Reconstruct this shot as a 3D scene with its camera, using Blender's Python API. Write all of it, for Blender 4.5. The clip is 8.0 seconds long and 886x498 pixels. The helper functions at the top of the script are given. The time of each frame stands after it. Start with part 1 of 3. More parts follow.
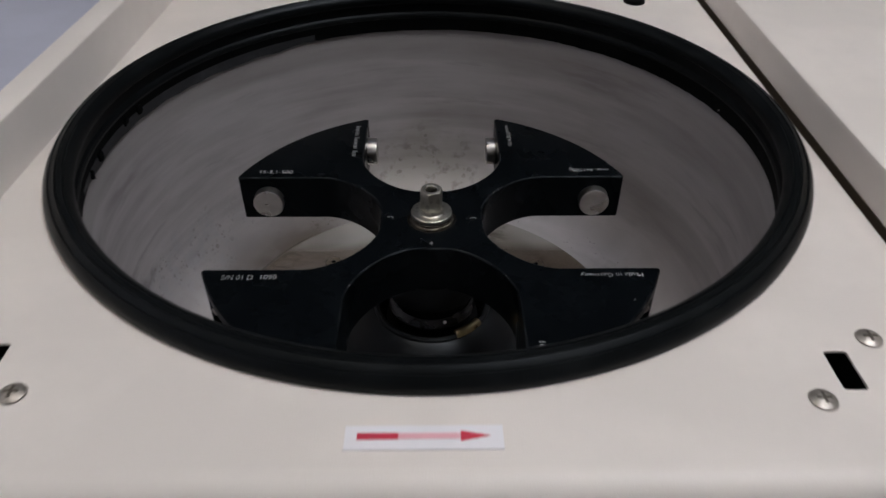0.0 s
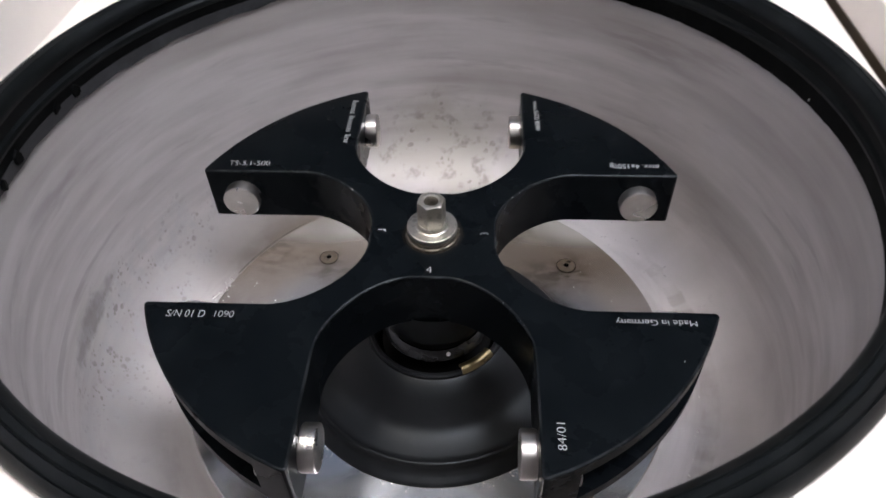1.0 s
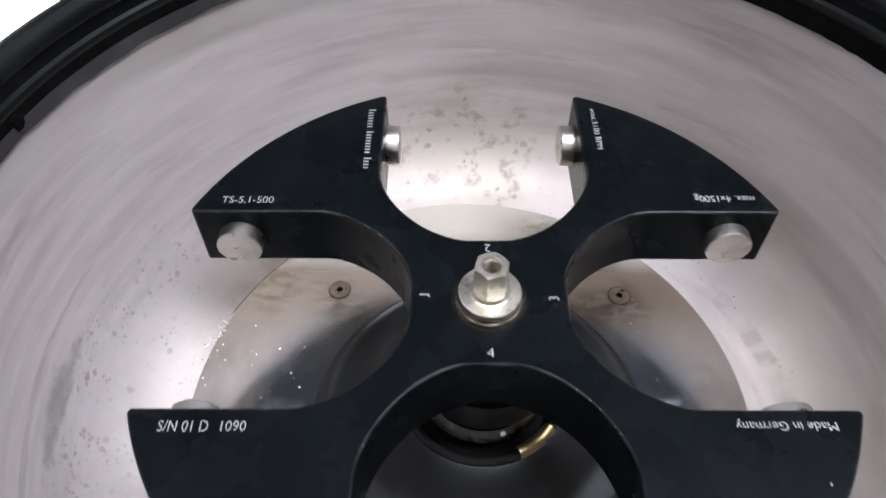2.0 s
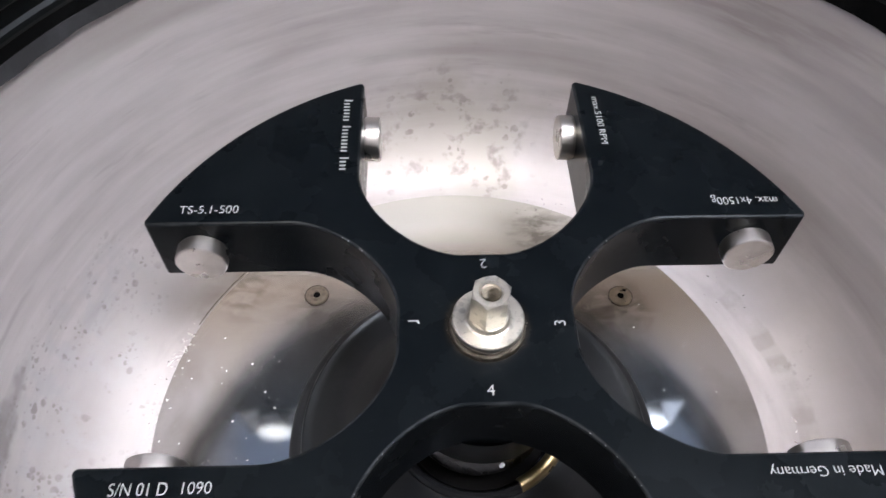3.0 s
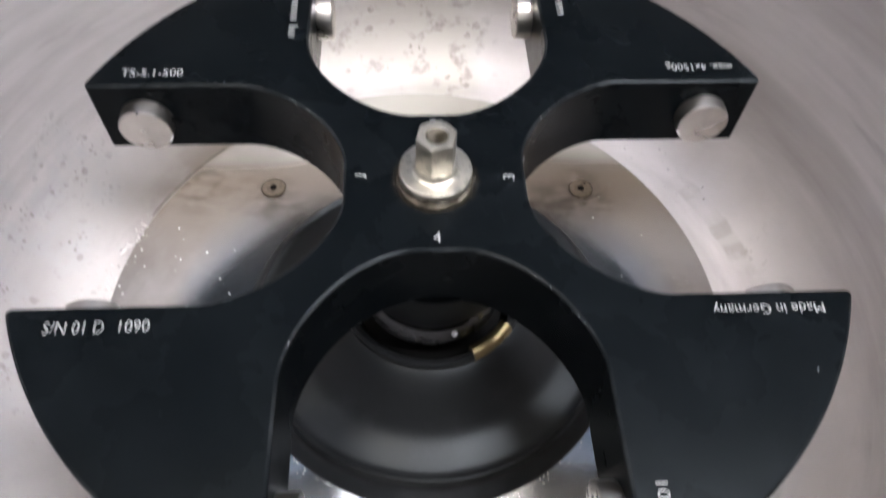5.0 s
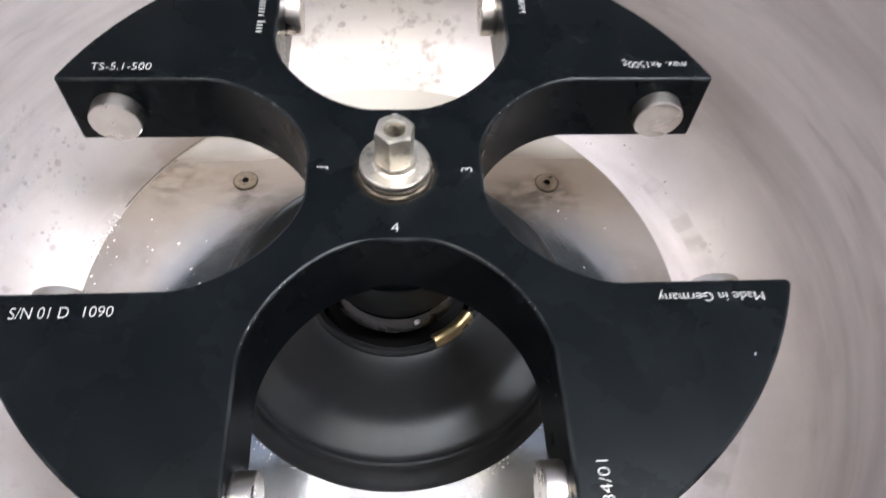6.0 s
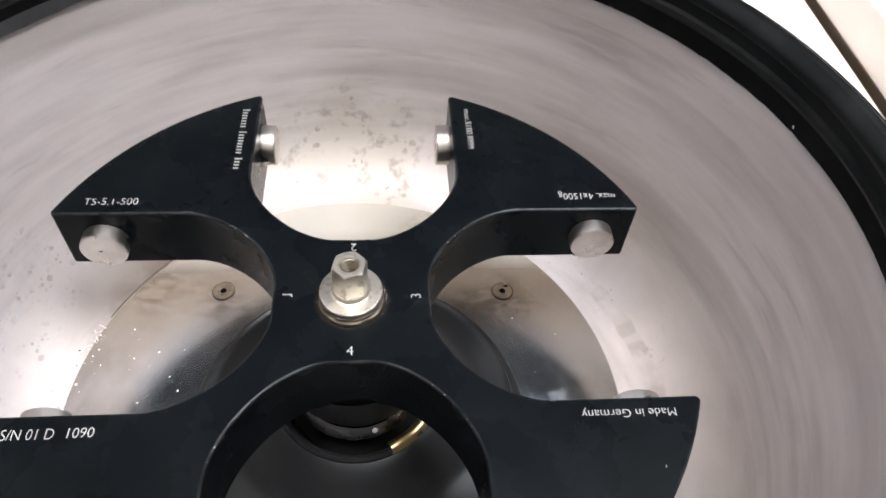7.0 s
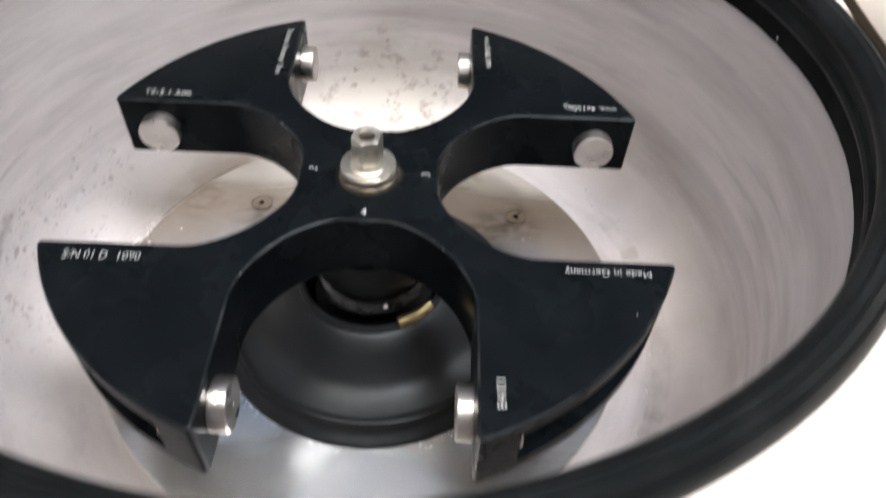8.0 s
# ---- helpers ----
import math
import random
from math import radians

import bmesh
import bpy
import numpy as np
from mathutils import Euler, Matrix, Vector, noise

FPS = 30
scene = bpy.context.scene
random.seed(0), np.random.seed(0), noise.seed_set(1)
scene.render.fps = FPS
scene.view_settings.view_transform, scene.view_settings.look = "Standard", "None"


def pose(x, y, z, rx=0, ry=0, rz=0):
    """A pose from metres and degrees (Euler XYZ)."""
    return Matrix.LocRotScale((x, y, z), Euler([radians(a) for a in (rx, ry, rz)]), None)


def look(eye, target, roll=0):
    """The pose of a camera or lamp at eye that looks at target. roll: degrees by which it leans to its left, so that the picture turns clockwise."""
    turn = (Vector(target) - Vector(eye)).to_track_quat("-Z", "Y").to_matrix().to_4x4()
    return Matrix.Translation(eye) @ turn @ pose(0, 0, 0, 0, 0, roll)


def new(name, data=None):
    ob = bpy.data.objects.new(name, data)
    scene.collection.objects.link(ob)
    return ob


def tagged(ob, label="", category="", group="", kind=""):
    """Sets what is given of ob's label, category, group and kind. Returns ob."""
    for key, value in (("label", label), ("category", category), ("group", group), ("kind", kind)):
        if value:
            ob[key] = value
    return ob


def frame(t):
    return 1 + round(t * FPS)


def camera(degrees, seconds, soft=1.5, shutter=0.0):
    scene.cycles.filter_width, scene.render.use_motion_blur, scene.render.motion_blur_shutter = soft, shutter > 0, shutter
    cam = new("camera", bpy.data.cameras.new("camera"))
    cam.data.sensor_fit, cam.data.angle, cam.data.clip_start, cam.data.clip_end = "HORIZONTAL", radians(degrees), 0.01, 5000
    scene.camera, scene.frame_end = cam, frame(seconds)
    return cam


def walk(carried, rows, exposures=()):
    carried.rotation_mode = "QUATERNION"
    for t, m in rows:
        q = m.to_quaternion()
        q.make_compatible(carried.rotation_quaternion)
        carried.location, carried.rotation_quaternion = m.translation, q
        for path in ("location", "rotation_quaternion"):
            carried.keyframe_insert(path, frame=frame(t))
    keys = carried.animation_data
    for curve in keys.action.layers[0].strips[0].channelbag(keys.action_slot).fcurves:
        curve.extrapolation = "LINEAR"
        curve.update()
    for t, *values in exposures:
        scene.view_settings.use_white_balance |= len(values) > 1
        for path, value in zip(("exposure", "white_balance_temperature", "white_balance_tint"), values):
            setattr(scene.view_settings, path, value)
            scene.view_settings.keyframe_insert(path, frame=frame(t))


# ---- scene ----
cam = camera(63.37, 8.0, shutter=0.5)
EXPOSURES = [(0.0, -1.08, 6580, 11), (0.3, -0.96, 6580, 11), (0.9, 0.12, 6550, 13), (1.5, 0.85, 6500, 13), (3.5, 0.92, 6600, 14), (4.5, 0.88, 6650, 11), (6.5, 1.42, 6850, 12), (7.0, 1.17, 6950, 12), (7.5, 1.12, 6900, 11), (8.0, 1.15, 6850, 10)]
PATH = [
    (0, (0.0020, -0.4239, 0.3067), (0.0068, -0.1100, 0.0589), 0.26),
    (0.5, (0.0102, -0.3528, 0.2956), (0.0105, -0.0520, 0.0320), -0.64),
    (1, (0.0256, -0.3047, 0.2892), (0.0072, -0.0207, 0.0081), -1.57),
    (1.5, (0.0111, -0.2640, 0.2755), (-0.0066, 0.0039, -0.0210), -0.41),
    (1.7, (-0.0071, -0.2344, 0.2735), (-0.0164, 0.0305, -0.0260), -0.23),
    (2.8, (-0.0287, -0.1583, 0.2568), (-0.0220, 0.0848, -0.0607), 0.60),
    (3, (-0.0258, -0.1527, 0.2541), (-0.0147, 0.0888, -0.0645), 1.25),
    (3.5, (-0.0240, -0.1475, 0.2527), (-0.0099, 0.0946, -0.0654), 1.86),
    (4, (-0.0281, -0.1634, 0.2417), (-0.0132, 0.0720, -0.0813), 2.39),
    (4.5, (-0.0227, -0.1695, 0.2360), (-0.0047, 0.0620, -0.0897), 2.65),
    (5, (-0.0125, -0.1888, 0.2231), (0.0084, 0.0385, -0.1054), 3.18),
    (5.2, (-0.0136, -0.1976, 0.2131), (0.0112, 0.0235, -0.1194), 4.64),
    (6.3, (0.0073, -0.1965, 0.2471), (0.0355, 0.0356, -0.0774), 4.38),
    (6.5, (0.0122, -0.1951, 0.2603), (0.0405, 0.0458, -0.0578), 3.94),
    (7, (0.0150, -0.2027, 0.2751), (0.0483, 0.0545, -0.0294), 4.86),
    (7.5, (0.0194, -0.2300, 0.2846), (0.0450, 0.0389, -0.0105), 4.37),
    (8, (0.0345, -0.2872, 0.2564), (0.0412, -0.0171, -0.0385), 3.29),
]
walk(cam, [(t, look(eye, target, roll)) for t, eye, target, roll in PATH], EXPOSURES)

# ---------------------------------------------------------------- light
world = bpy.data.worlds.new("world")
scene.world = world
world.use_nodes = True
world.node_tree.nodes["Background"].inputs[0].default_value = (0.7, 0.75, 0.8, 1)
world.node_tree.nodes["Background"].inputs[1].default_value = 0.05

# ---------------------------------------------------------------- measures
B, A = 0.1537, 0.0560          # rotor: reach of an arm's corner, half width of a bucket slot
R = math.hypot(A, B)          # rotor's outer radius
THICK = 0.0385                # rotor's thickness
FLOOR = -0.1178               # bowl floor
DECK = 0.080                  # top of the machine's deck
GROUND = -0.80                # room floor
CX = -0.003                   # middle of the deck


# ---------------------------------------------------------------- materials
def material(name, colour, rough=0.5, metal=0.0):
    m = bpy.data.materials.new(name)
    m.use_nodes = True
    bs = m.node_tree.nodes["Principled BSDF"]
    bs.inputs["Base Color"].default_value = (*colour, 1)
    bs.inputs["Roughness"].default_value = rough
    bs.inputs["Metallic"].default_value = metal
    return m


class Nodes:
    """Short words for building a node tree."""

    def __init__(self, m):
        self.t = m.node_tree
        self.bs = self.t.nodes["Principled BSDF"]

    def add(self, kind, **ins):
        n = self.t.nodes.new(kind)
        for k, v in ins.items():
            self.put(n.inputs[k], v)
        return n

    def put(self, socket, v):
        if hasattr(v, "is_output"):
            self.t.links.new(v, socket)
        else:
            socket.default_value = v

    def where(self):
        return self.add("ShaderNodeNewGeometry").outputs["Position"]

    def where_y(self):
        c = self.add("ShaderNodeSeparateXYZ")
        self.put(c.inputs[0], self.where())
        return c.outputs[1]

    def scaled(self, v, s):
        n = self.add("ShaderNodeVectorMath")
        n.operation = "MULTIPLY"
        self.put(n.inputs[0], v)
        n.inputs[1].default_value = s if hasattr(s, "__len__") else (s, s, s)
        return n.outputs[0]

    def noise(self, v, scale, detail=4.0, rough=0.55, distort=0.0):
        n = self.add("ShaderNodeTexNoise", Scale=scale, Detail=detail, Roughness=rough, Distortion=distort)
        self.put(n.inputs["Vector"], v)
        return n.outputs["Fac"]

    def math(self, op, a, b=0.0):
        n = self.add("ShaderNodeMath")
        n.operation = op
        self.put(n.inputs[0], a)
        self.put(n.inputs[1], b)
        return n.outputs[0]

    def span(self, v, a, b, c=0.0, d=1.0, smooth=False):
        n = self.add("ShaderNodeMapRange")
        n.interpolation_type = "SMOOTHSTEP" if smooth else "LINEAR"
        for k, x in zip(("Value", "From Min", "From Max", "To Min", "To Max"), (v, a, b, c, d)):
            self.put(n.inputs[k], x)
        return n.outputs["Result"]

    def specks(self, v, scale, share, small, large):
        """Round soft specks of uneven size in a share of the cells."""
        t = self.add("ShaderNodeTexVoronoi", Scale=scale)
        self.put(t.inputs["Vector"], v)
        c = self.add("ShaderNodeSeparateColor")
        self.put(c.inputs[0], t.outputs["Color"])
        size = self.span(c.outputs[1], 0, 1, small, large)
        d = self.math("SUBTRACT", t.outputs["Distance"], size)
        return self.math("MULTIPLY", self.span(d, 0.12, -0.06, smooth=True), self.math("LESS_THAN", c.outputs[0], share))

    def mix(self, fac, a, b):
        n = self.add("ShaderNodeMix")
        n.data_type = "RGBA"
        self.put(n.inputs[0], fac)
        for s, v in ((6, a), (7, b)):
            self.put(n.inputs[s], (*v, 1) if isinstance(v, tuple) else v)
        return n.outputs[2]

    def bump(self, h, strength, distance):
        n = self.add("ShaderNodeBump", Strength=strength, Distance=distance)
        self.put(n.inputs["Height"], h)
        self.put(self.bs.inputs["Normal"], n.outputs[0])

    def polar(self, around, along):
        """Coordinates that run round the z axis: the direction, times around, and the height, times along."""
        p = self.where()
        flat = self.scaled(p, (1, 1, 0))
        n = self.add("ShaderNodeVectorMath")
        n.operation = "NORMALIZE"
        self.put(n.inputs[0], flat)
        r = self.add("ShaderNodeVectorMath")
        r.operation = "LENGTH"
        self.put(r.inputs[0], flat)
        c = self.add("ShaderNodeSeparateXYZ")
        self.put(c.inputs[0], p)
        d = self.add("ShaderNodeSeparateXYZ")
        self.put(d.inputs[0], n.outputs[0])
        h = self.math("SUBTRACT", self.math("MULTIPLY", c.outputs[2], along), self.math("MULTIPLY", r.outputs["Value"], along * 0.8))
        out = self.add("ShaderNodeCombineXYZ")
        self.put(out.inputs[0], self.math("MULTIPLY", d.outputs[0], around))
        self.put(out.inputs[1], self.math("MULTIPLY", d.outputs[1], around))
        self.put(out.inputs[2], h)
        return out.outputs[0], r.outputs["Value"], c.outputs[2]


def painted(name, colour, rough=0.45, grain=0.25):
    """Powder-coated sheet metal: a fine orange-peel grain and faint smudges."""
    m = material(name, colour, rough)
    n = Nodes(m)
    p = n.where()
    smudge = n.noise(p, 14, 5)
    dark = tuple(c * 0.93 for c in colour)
    n.put(n.bs.inputs["Base Color"], n.mix(n.span(smudge, 0.42, 0.62), dark, colour))
    n.put(n.bs.inputs["Roughness"], n.span(smudge, 0.3, 0.7, rough - 0.06, rough + 0.08))
    n.bump(n.noise(p, 1400, 2), grain, 0.0004)
    return m


def bowl_steel():
    """Spun stainless steel, dulled, with streaks that run round the bowl, dark blotches and small corrosion dots."""
    m = material("spun_steel", (0.5, 0.48, 0.47), 0.42, 0.42)
    n = Nodes(m)
    v, r, z = n.polar(2.0, 95.0)
    streak = n.noise(v, 1.3, 4, 0.55, 0.1)
    v2, _, _ = n.polar(1.6, 16.0)
    cloud = n.noise(v2, 1.6, 4, 0.55, 0.4)
    v3, _, _ = n.polar(7.0, 420.0)
    fine = n.noise(v3, 1.0, 3)
    p = n.where()
    col = n.mix(n.span(streak, 0.30, 0.68), (0.395, 0.364, 0.362), (0.488, 0.458, 0.460))
    col = n.mix(n.span(cloud, 0.35, 0.7, 0, 0.6), col, (0.54, 0.518, 0.522))
    # broad dull rings left by wiping
    v5, _, _ = n.polar(0.7, 30.0)
    col = n.mix(n.math("MULTIPLY", n.span(n.noise(v5, 1.0, 2, 0.4), 0.50, 0.66, smooth=True), 0.38), col, (0.28, 0.255, 0.245))
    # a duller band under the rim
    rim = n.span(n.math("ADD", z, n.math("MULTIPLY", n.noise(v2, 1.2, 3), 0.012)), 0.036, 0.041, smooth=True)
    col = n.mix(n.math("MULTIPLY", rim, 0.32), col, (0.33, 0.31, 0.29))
    # brushed dark smears
    v4, _, _ = n.polar(2.4, 85.0)
    smear = n.math("MULTIPLY", n.span(n.noise(v4, 1.0, 4, 0.55, 0.05), 0.54, 0.66, smooth=True), n.span(n.noise(v2, 1.1, 2, 0.4), 0.46, 0.60, smooth=True))
    col = n.mix(n.math("MULTIPLY", smear, 0.36), col, (0.24, 0.21, 0.21))

    def blob(c, size, ragged, lo, hi):
        """1 inside a soft-edged ragged patch round the point c."""
        d = n.add("ShaderNodeVectorMath")
        d.operation = "SUBTRACT"
        n.put(d.inputs[0], p)
        d.inputs[1].default_value = c
        k = n.scaled(d.outputs[0], tuple(1 / q for q in size))
        e = n.add("ShaderNodeVectorMath")
        e.operation = "LENGTH"
        n.put(e.inputs[0], k)
        return n.span(n.math("ADD", e.outputs["Value"], n.math("MULTIPLY", n.math("SUBTRACT", n.noise(p, ragged, 3), 0.5), 2.2)), hi, lo, smooth=True)

    # blotches on the far side
    wob = n.scaled(n.noise(p, 300, 2), 0.004)
    moved = n.add("ShaderNodeVectorMath")
    n.put(moved.inputs[0], p)
    n.put(moved.inputs[1], wob)
    far = blob((-0.008, 0.205, -0.095), (0.058, 0.06, 0.040), 25, 0.4, 1.5)
    mark = n.math("MAXIMUM", n.span(n.noise(p, 80, 3, 0.55), 0.54, 0.70, smooth=True), n.math("MULTIPLY", n.specks(moved.outputs[0], 150, 0.45, 0.1, 0.42), n.span(n.noise(p, 45, 3), 0.44, 0.58)))
    # the far zone's colour is darkened to hold down its highlight
    col = n.mix(n.math("MULTIPLY", far, 0.5), col, (0.33, 0.305, 0.25))
    col = n.mix(n.math("MULTIPLY", n.math("MULTIPLY", far, mark), 0.58), col, (0.16, 0.14, 0.12))
    # the long rubbed smudge
    col = n.mix(n.math("MULTIPLY", blob((-0.218, -0.026, -0.061), (0.02, 0.036, 0.010), 45, 0.55, 1.25), 0.62), col, (0.17, 0.16, 0.15))
    # corrosion dots, thickest on one side, low down
    left = blob((-0.205, 0.010, -0.088), (0.06, 0.13, 0.030), 30, 0.5, 1.35)
    belt = n.math("MULTIPLY", left, n.span(n.noise(p, 70, 4, 0.6), 0.45, 0.62, smooth=True))
    col = n.mix(n.math("MULTIPLY", belt, 0.42), col, (0.40, 0.395, 0.415))
    low = n.math("MULTIPLY", n.span(z, -0.100, -0.114, smooth=True), n.span(n.noise(p, 11, 2), 0.53, 0.62))
    zone = n.math("MAXIMUM", n.math("MULTIPLY", left, 1.0), n.math("MULTIPLY", low, 0.75))
    dots = n.math("MAXIMUM", n.specks(moved.outputs[0], 150, 0.6, 0.08, 0.36), n.specks(moved.outputs[0], 290, 0.6, 0.1, 0.4))
    patch = n.span(n.noise(p, 42, 4, 0.6), 0.46, 0.58)
    spots = n.math("MULTIPLY", n.math("MULTIPLY", dots, patch), zone)
    col = n.mix(n.math("MULTIPLY", spots, 0.56), col, (0.22, 0.195, 0.175))
    pit = n.span(n.noise(p, 520, 2), 0.65, 0.72, smooth=True)
    pits = n.math("MULTIPLY", n.math("MULTIPLY", pit, n.span(n.noise(p, 40, 2), 0.52, 0.62)), n.math("MAXIMUM", low, n.math("MULTIPLY", left, 0.6)))
    col = n.mix(n.math("MULTIPLY", pits, 0.75), col, (0.10, 0.085, 0.07))
    # a pale dried film beside the plate, lightened further for lamp reflection there
    pale = n.math("MULTIPLY", blob((-0.178, -0.020, -0.117), (0.030, 0.150, 0.026), 14, 0.1, 1.6), 0.36)
    col = n.mix(pale, col, (0.57, 0.55, 0.53))
    # brown shade along the plate's rim, painted into the steel
    rim_at = n.add("ShaderNodeVectorMath")
    rim_at.operation = "LENGTH"
    off = n.add("ShaderNodeVectorMath")
    n.put(off.inputs[0], n.scaled(p, (1, 1, 0)))
    off.inputs[1].default_value = (0.0065, -0.0095, 0)
    n.put(rim_at.inputs[0], off.outputs[0])
    rim_shade = n.math("MULTIPLY", n.span(rim_at.outputs["Value"], 0.190, 0.168, smooth=True), blob((-0.128, 0.118, -0.117), (0.036, 0.048, 0.03), 30, 0.4, 1.4))
    col = n.mix(n.math("MULTIPLY", rim_shade, 0.62), col, (0.20, 0.165, 0.13))
    # a chain of old adhesive residue low on the other side
    c = n.add("ShaderNodeSeparateXYZ")
    n.put(c.inputs[0], p)
    angle = n.math("DIVIDE", n.math("ARCTAN2", c.outputs[1], c.outputs[0]), 0.088)
    pad = n.add("ShaderNodeTexWhiteNoise")
    pad.noise_dimensions = "1D"
    n.put(pad.inputs["W"], n.math("FLOOR", angle))
    along = n.math("ADD", n.math("FRACT", angle), n.math("MULTIPLY", n.math("SUBTRACT", n.noise(p, 120, 3), 0.5), 0.3))
    piece = n.math("MULTIPLY", n.math("MULTIPLY", n.span(along, 0.02, 0.26), n.span(along, 0.98, 0.72)), n.span(pad.outputs["Value"], 0, 1, 0.3, 0.75))
    shift = n.math("SUBTRACT", r, n.math("MULTIPLY", n.math("SUBTRACT", n.noise(p, 90, 3), 0.5), 0.004))
    ring = n.math("MULTIPLY", n.span(shift, 0.1775, 0.1795, smooth=True), n.span(shift, 0.1905, 0.1885, smooth=True))
    reach = n.math("MULTIPLY", n.span(angle, -14, -12), n.span(angle, 6.5, 5.5))
    glue = n.math("MULTIPLY", n.math("MULTIPLY", n.math("MAXIMUM", piece, 0.25), ring), n.math("MULTIPLY", reach, n.span(n.noise(p, 75, 3), 0.32, 0.55)))
    col = n.mix(n.math("MULTIPLY", glue, 0.48), col, (0.24, 0.215, 0.17))
    n.put(n.bs.inputs["Base Color"], col)
    n.put(n.bs.inputs["Metallic"], n.span(pale, 0, 0.5, 0.36, 0.28))
    rough = n.math("ADD", n.span(streak, 0.3, 0.7, 0.72, 0.60), n.math("MULTIPLY", n.math("MAXIMUM", spots, glue), 0.2))
    n.put(n.bs.inputs["Roughness"], rough)
    n.bump(n.math("ADD", fine, n.math("MULTIPLY", streak, 0.6)), 0.10, 0.0005)
    return m


def disc_steel():
    """The flat bowl floor: bright rolled steel under a thin dried film, with wiping marks and brown stains."""
    m = material("floor_steel", (0.5, 0.48, 0.46), 0.14, 0.85)
    n = Nodes(m)
    p = n.where()
    v, r, z = n.polar(3.5, 60.0)
    wiped = n.noise(v, 1.6, 3, 0.5)
    film = n.noise(p, 13, 4, 0.55, 0.4)
    col = n.mix(n.span(film, 0.40, 0.60), (0.56, 0.55, 0.54), (0.42, 0.395, 0.37))
    col = n.mix(n.span(wiped, 0.40, 0.66, 0, 0.4), col, (0.64, 0.63, 0.62))
    # blue round the motor: the plate's dark-blue reflections put into its colour
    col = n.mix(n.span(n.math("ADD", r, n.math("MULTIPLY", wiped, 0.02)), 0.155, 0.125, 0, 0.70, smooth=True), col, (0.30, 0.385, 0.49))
    y = n.where_y()
    drift = n.math("SUBTRACT", n.noise(p, 9, 2, 0.4), 0.5)
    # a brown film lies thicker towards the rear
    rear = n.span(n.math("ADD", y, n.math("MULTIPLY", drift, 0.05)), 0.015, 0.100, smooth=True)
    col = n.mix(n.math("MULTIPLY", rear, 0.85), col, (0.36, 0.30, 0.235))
    # a dried film runs over the plate's rear edge
    crust = n.math("MULTIPLY", n.span(n.math("ADD", r, n.math("MULTIPLY", drift, 0.02)), 0.112, 0.150, smooth=True), n.span(y, 0.100, 0.128, smooth=True))
    col = n.mix(n.math("MULTIPLY", crust, 0.95), col, (0.53, 0.515, 0.475))
    streaky = n.span(n.noise(n.scaled(p, (1, 1.8, 1)), 75, 4, 0.6, 0.3), 0.40, 0.60)
    # brown stains; the patch at (-0.118, -0.115) paints in shade below an arm
    for c, size, depth in (((0.080, 0.078, FLOOR), (0.034, 0.016, 1), 0.62), ((0.096, 0.090, FLOOR), (0.015, 0.015, 1), 0.55), ((-0.080, 0.080, FLOOR), (0.026, 0.014, 1), 0.5), ((-0.092, 0.0945, FLOOR), (0.014, 0.013, 1), 0.5), ((0.054, 0.140, FLOOR), (0.020, 0.024, 1), 0.6), ((-0.134, 0.100, FLOOR), (0.024, 0.022, 1), 0.5), ((-0.118, -0.115, FLOOR), (0.018, 0.022, 1), 0.45), ((0.122, -0.105, FLOOR), (0.014, 0.02, 1), 0.4)):
        d = n.add("ShaderNodeVectorMath")
        d.operation = "SUBTRACT"
        n.put(d.inputs[0], p)
        d.inputs[1].default_value = c
        e = n.add("ShaderNodeVectorMath")
        e.operation = "LENGTH"
        n.put(e.inputs[0], n.scaled(d.outputs[0], tuple(1 / q for q in size)))
        near = n.span(n.math("ADD", e.outputs["Value"], n.math("MULTIPLY", n.math("SUBTRACT", n.noise(p, 45, 2), 0.5), 1.2)), 1.5, 0.3, smooth=True)
        col = n.mix(n.math("MULTIPLY", n.math("MULTIPLY", near, streaky), depth), col, (0.10, 0.082, 0.062))
    # paler in front of the motor: bright reflections put into the colour
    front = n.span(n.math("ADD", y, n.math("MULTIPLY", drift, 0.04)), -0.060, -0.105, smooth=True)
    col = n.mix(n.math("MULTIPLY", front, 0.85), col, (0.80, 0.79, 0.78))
    n.put(n.bs.inputs["Base Color"], col)
    dull = n.math("MAXIMUM", n.math("MAXIMUM", rear, crust), front)
    n.put(n.bs.inputs["Metallic"], n.math("SUBTRACT", n.span(dull, 0, 1, 0.96, 0.88), n.math("MULTIPLY", crust, 0.45)))
    n.put(n.bs.inputs["Roughness"], n.math("ADD", n.span(wiped, 0.35, 0.7, 0.09, 0.14), n.math("MULTIPLY", dull, 0.10)))
    return m


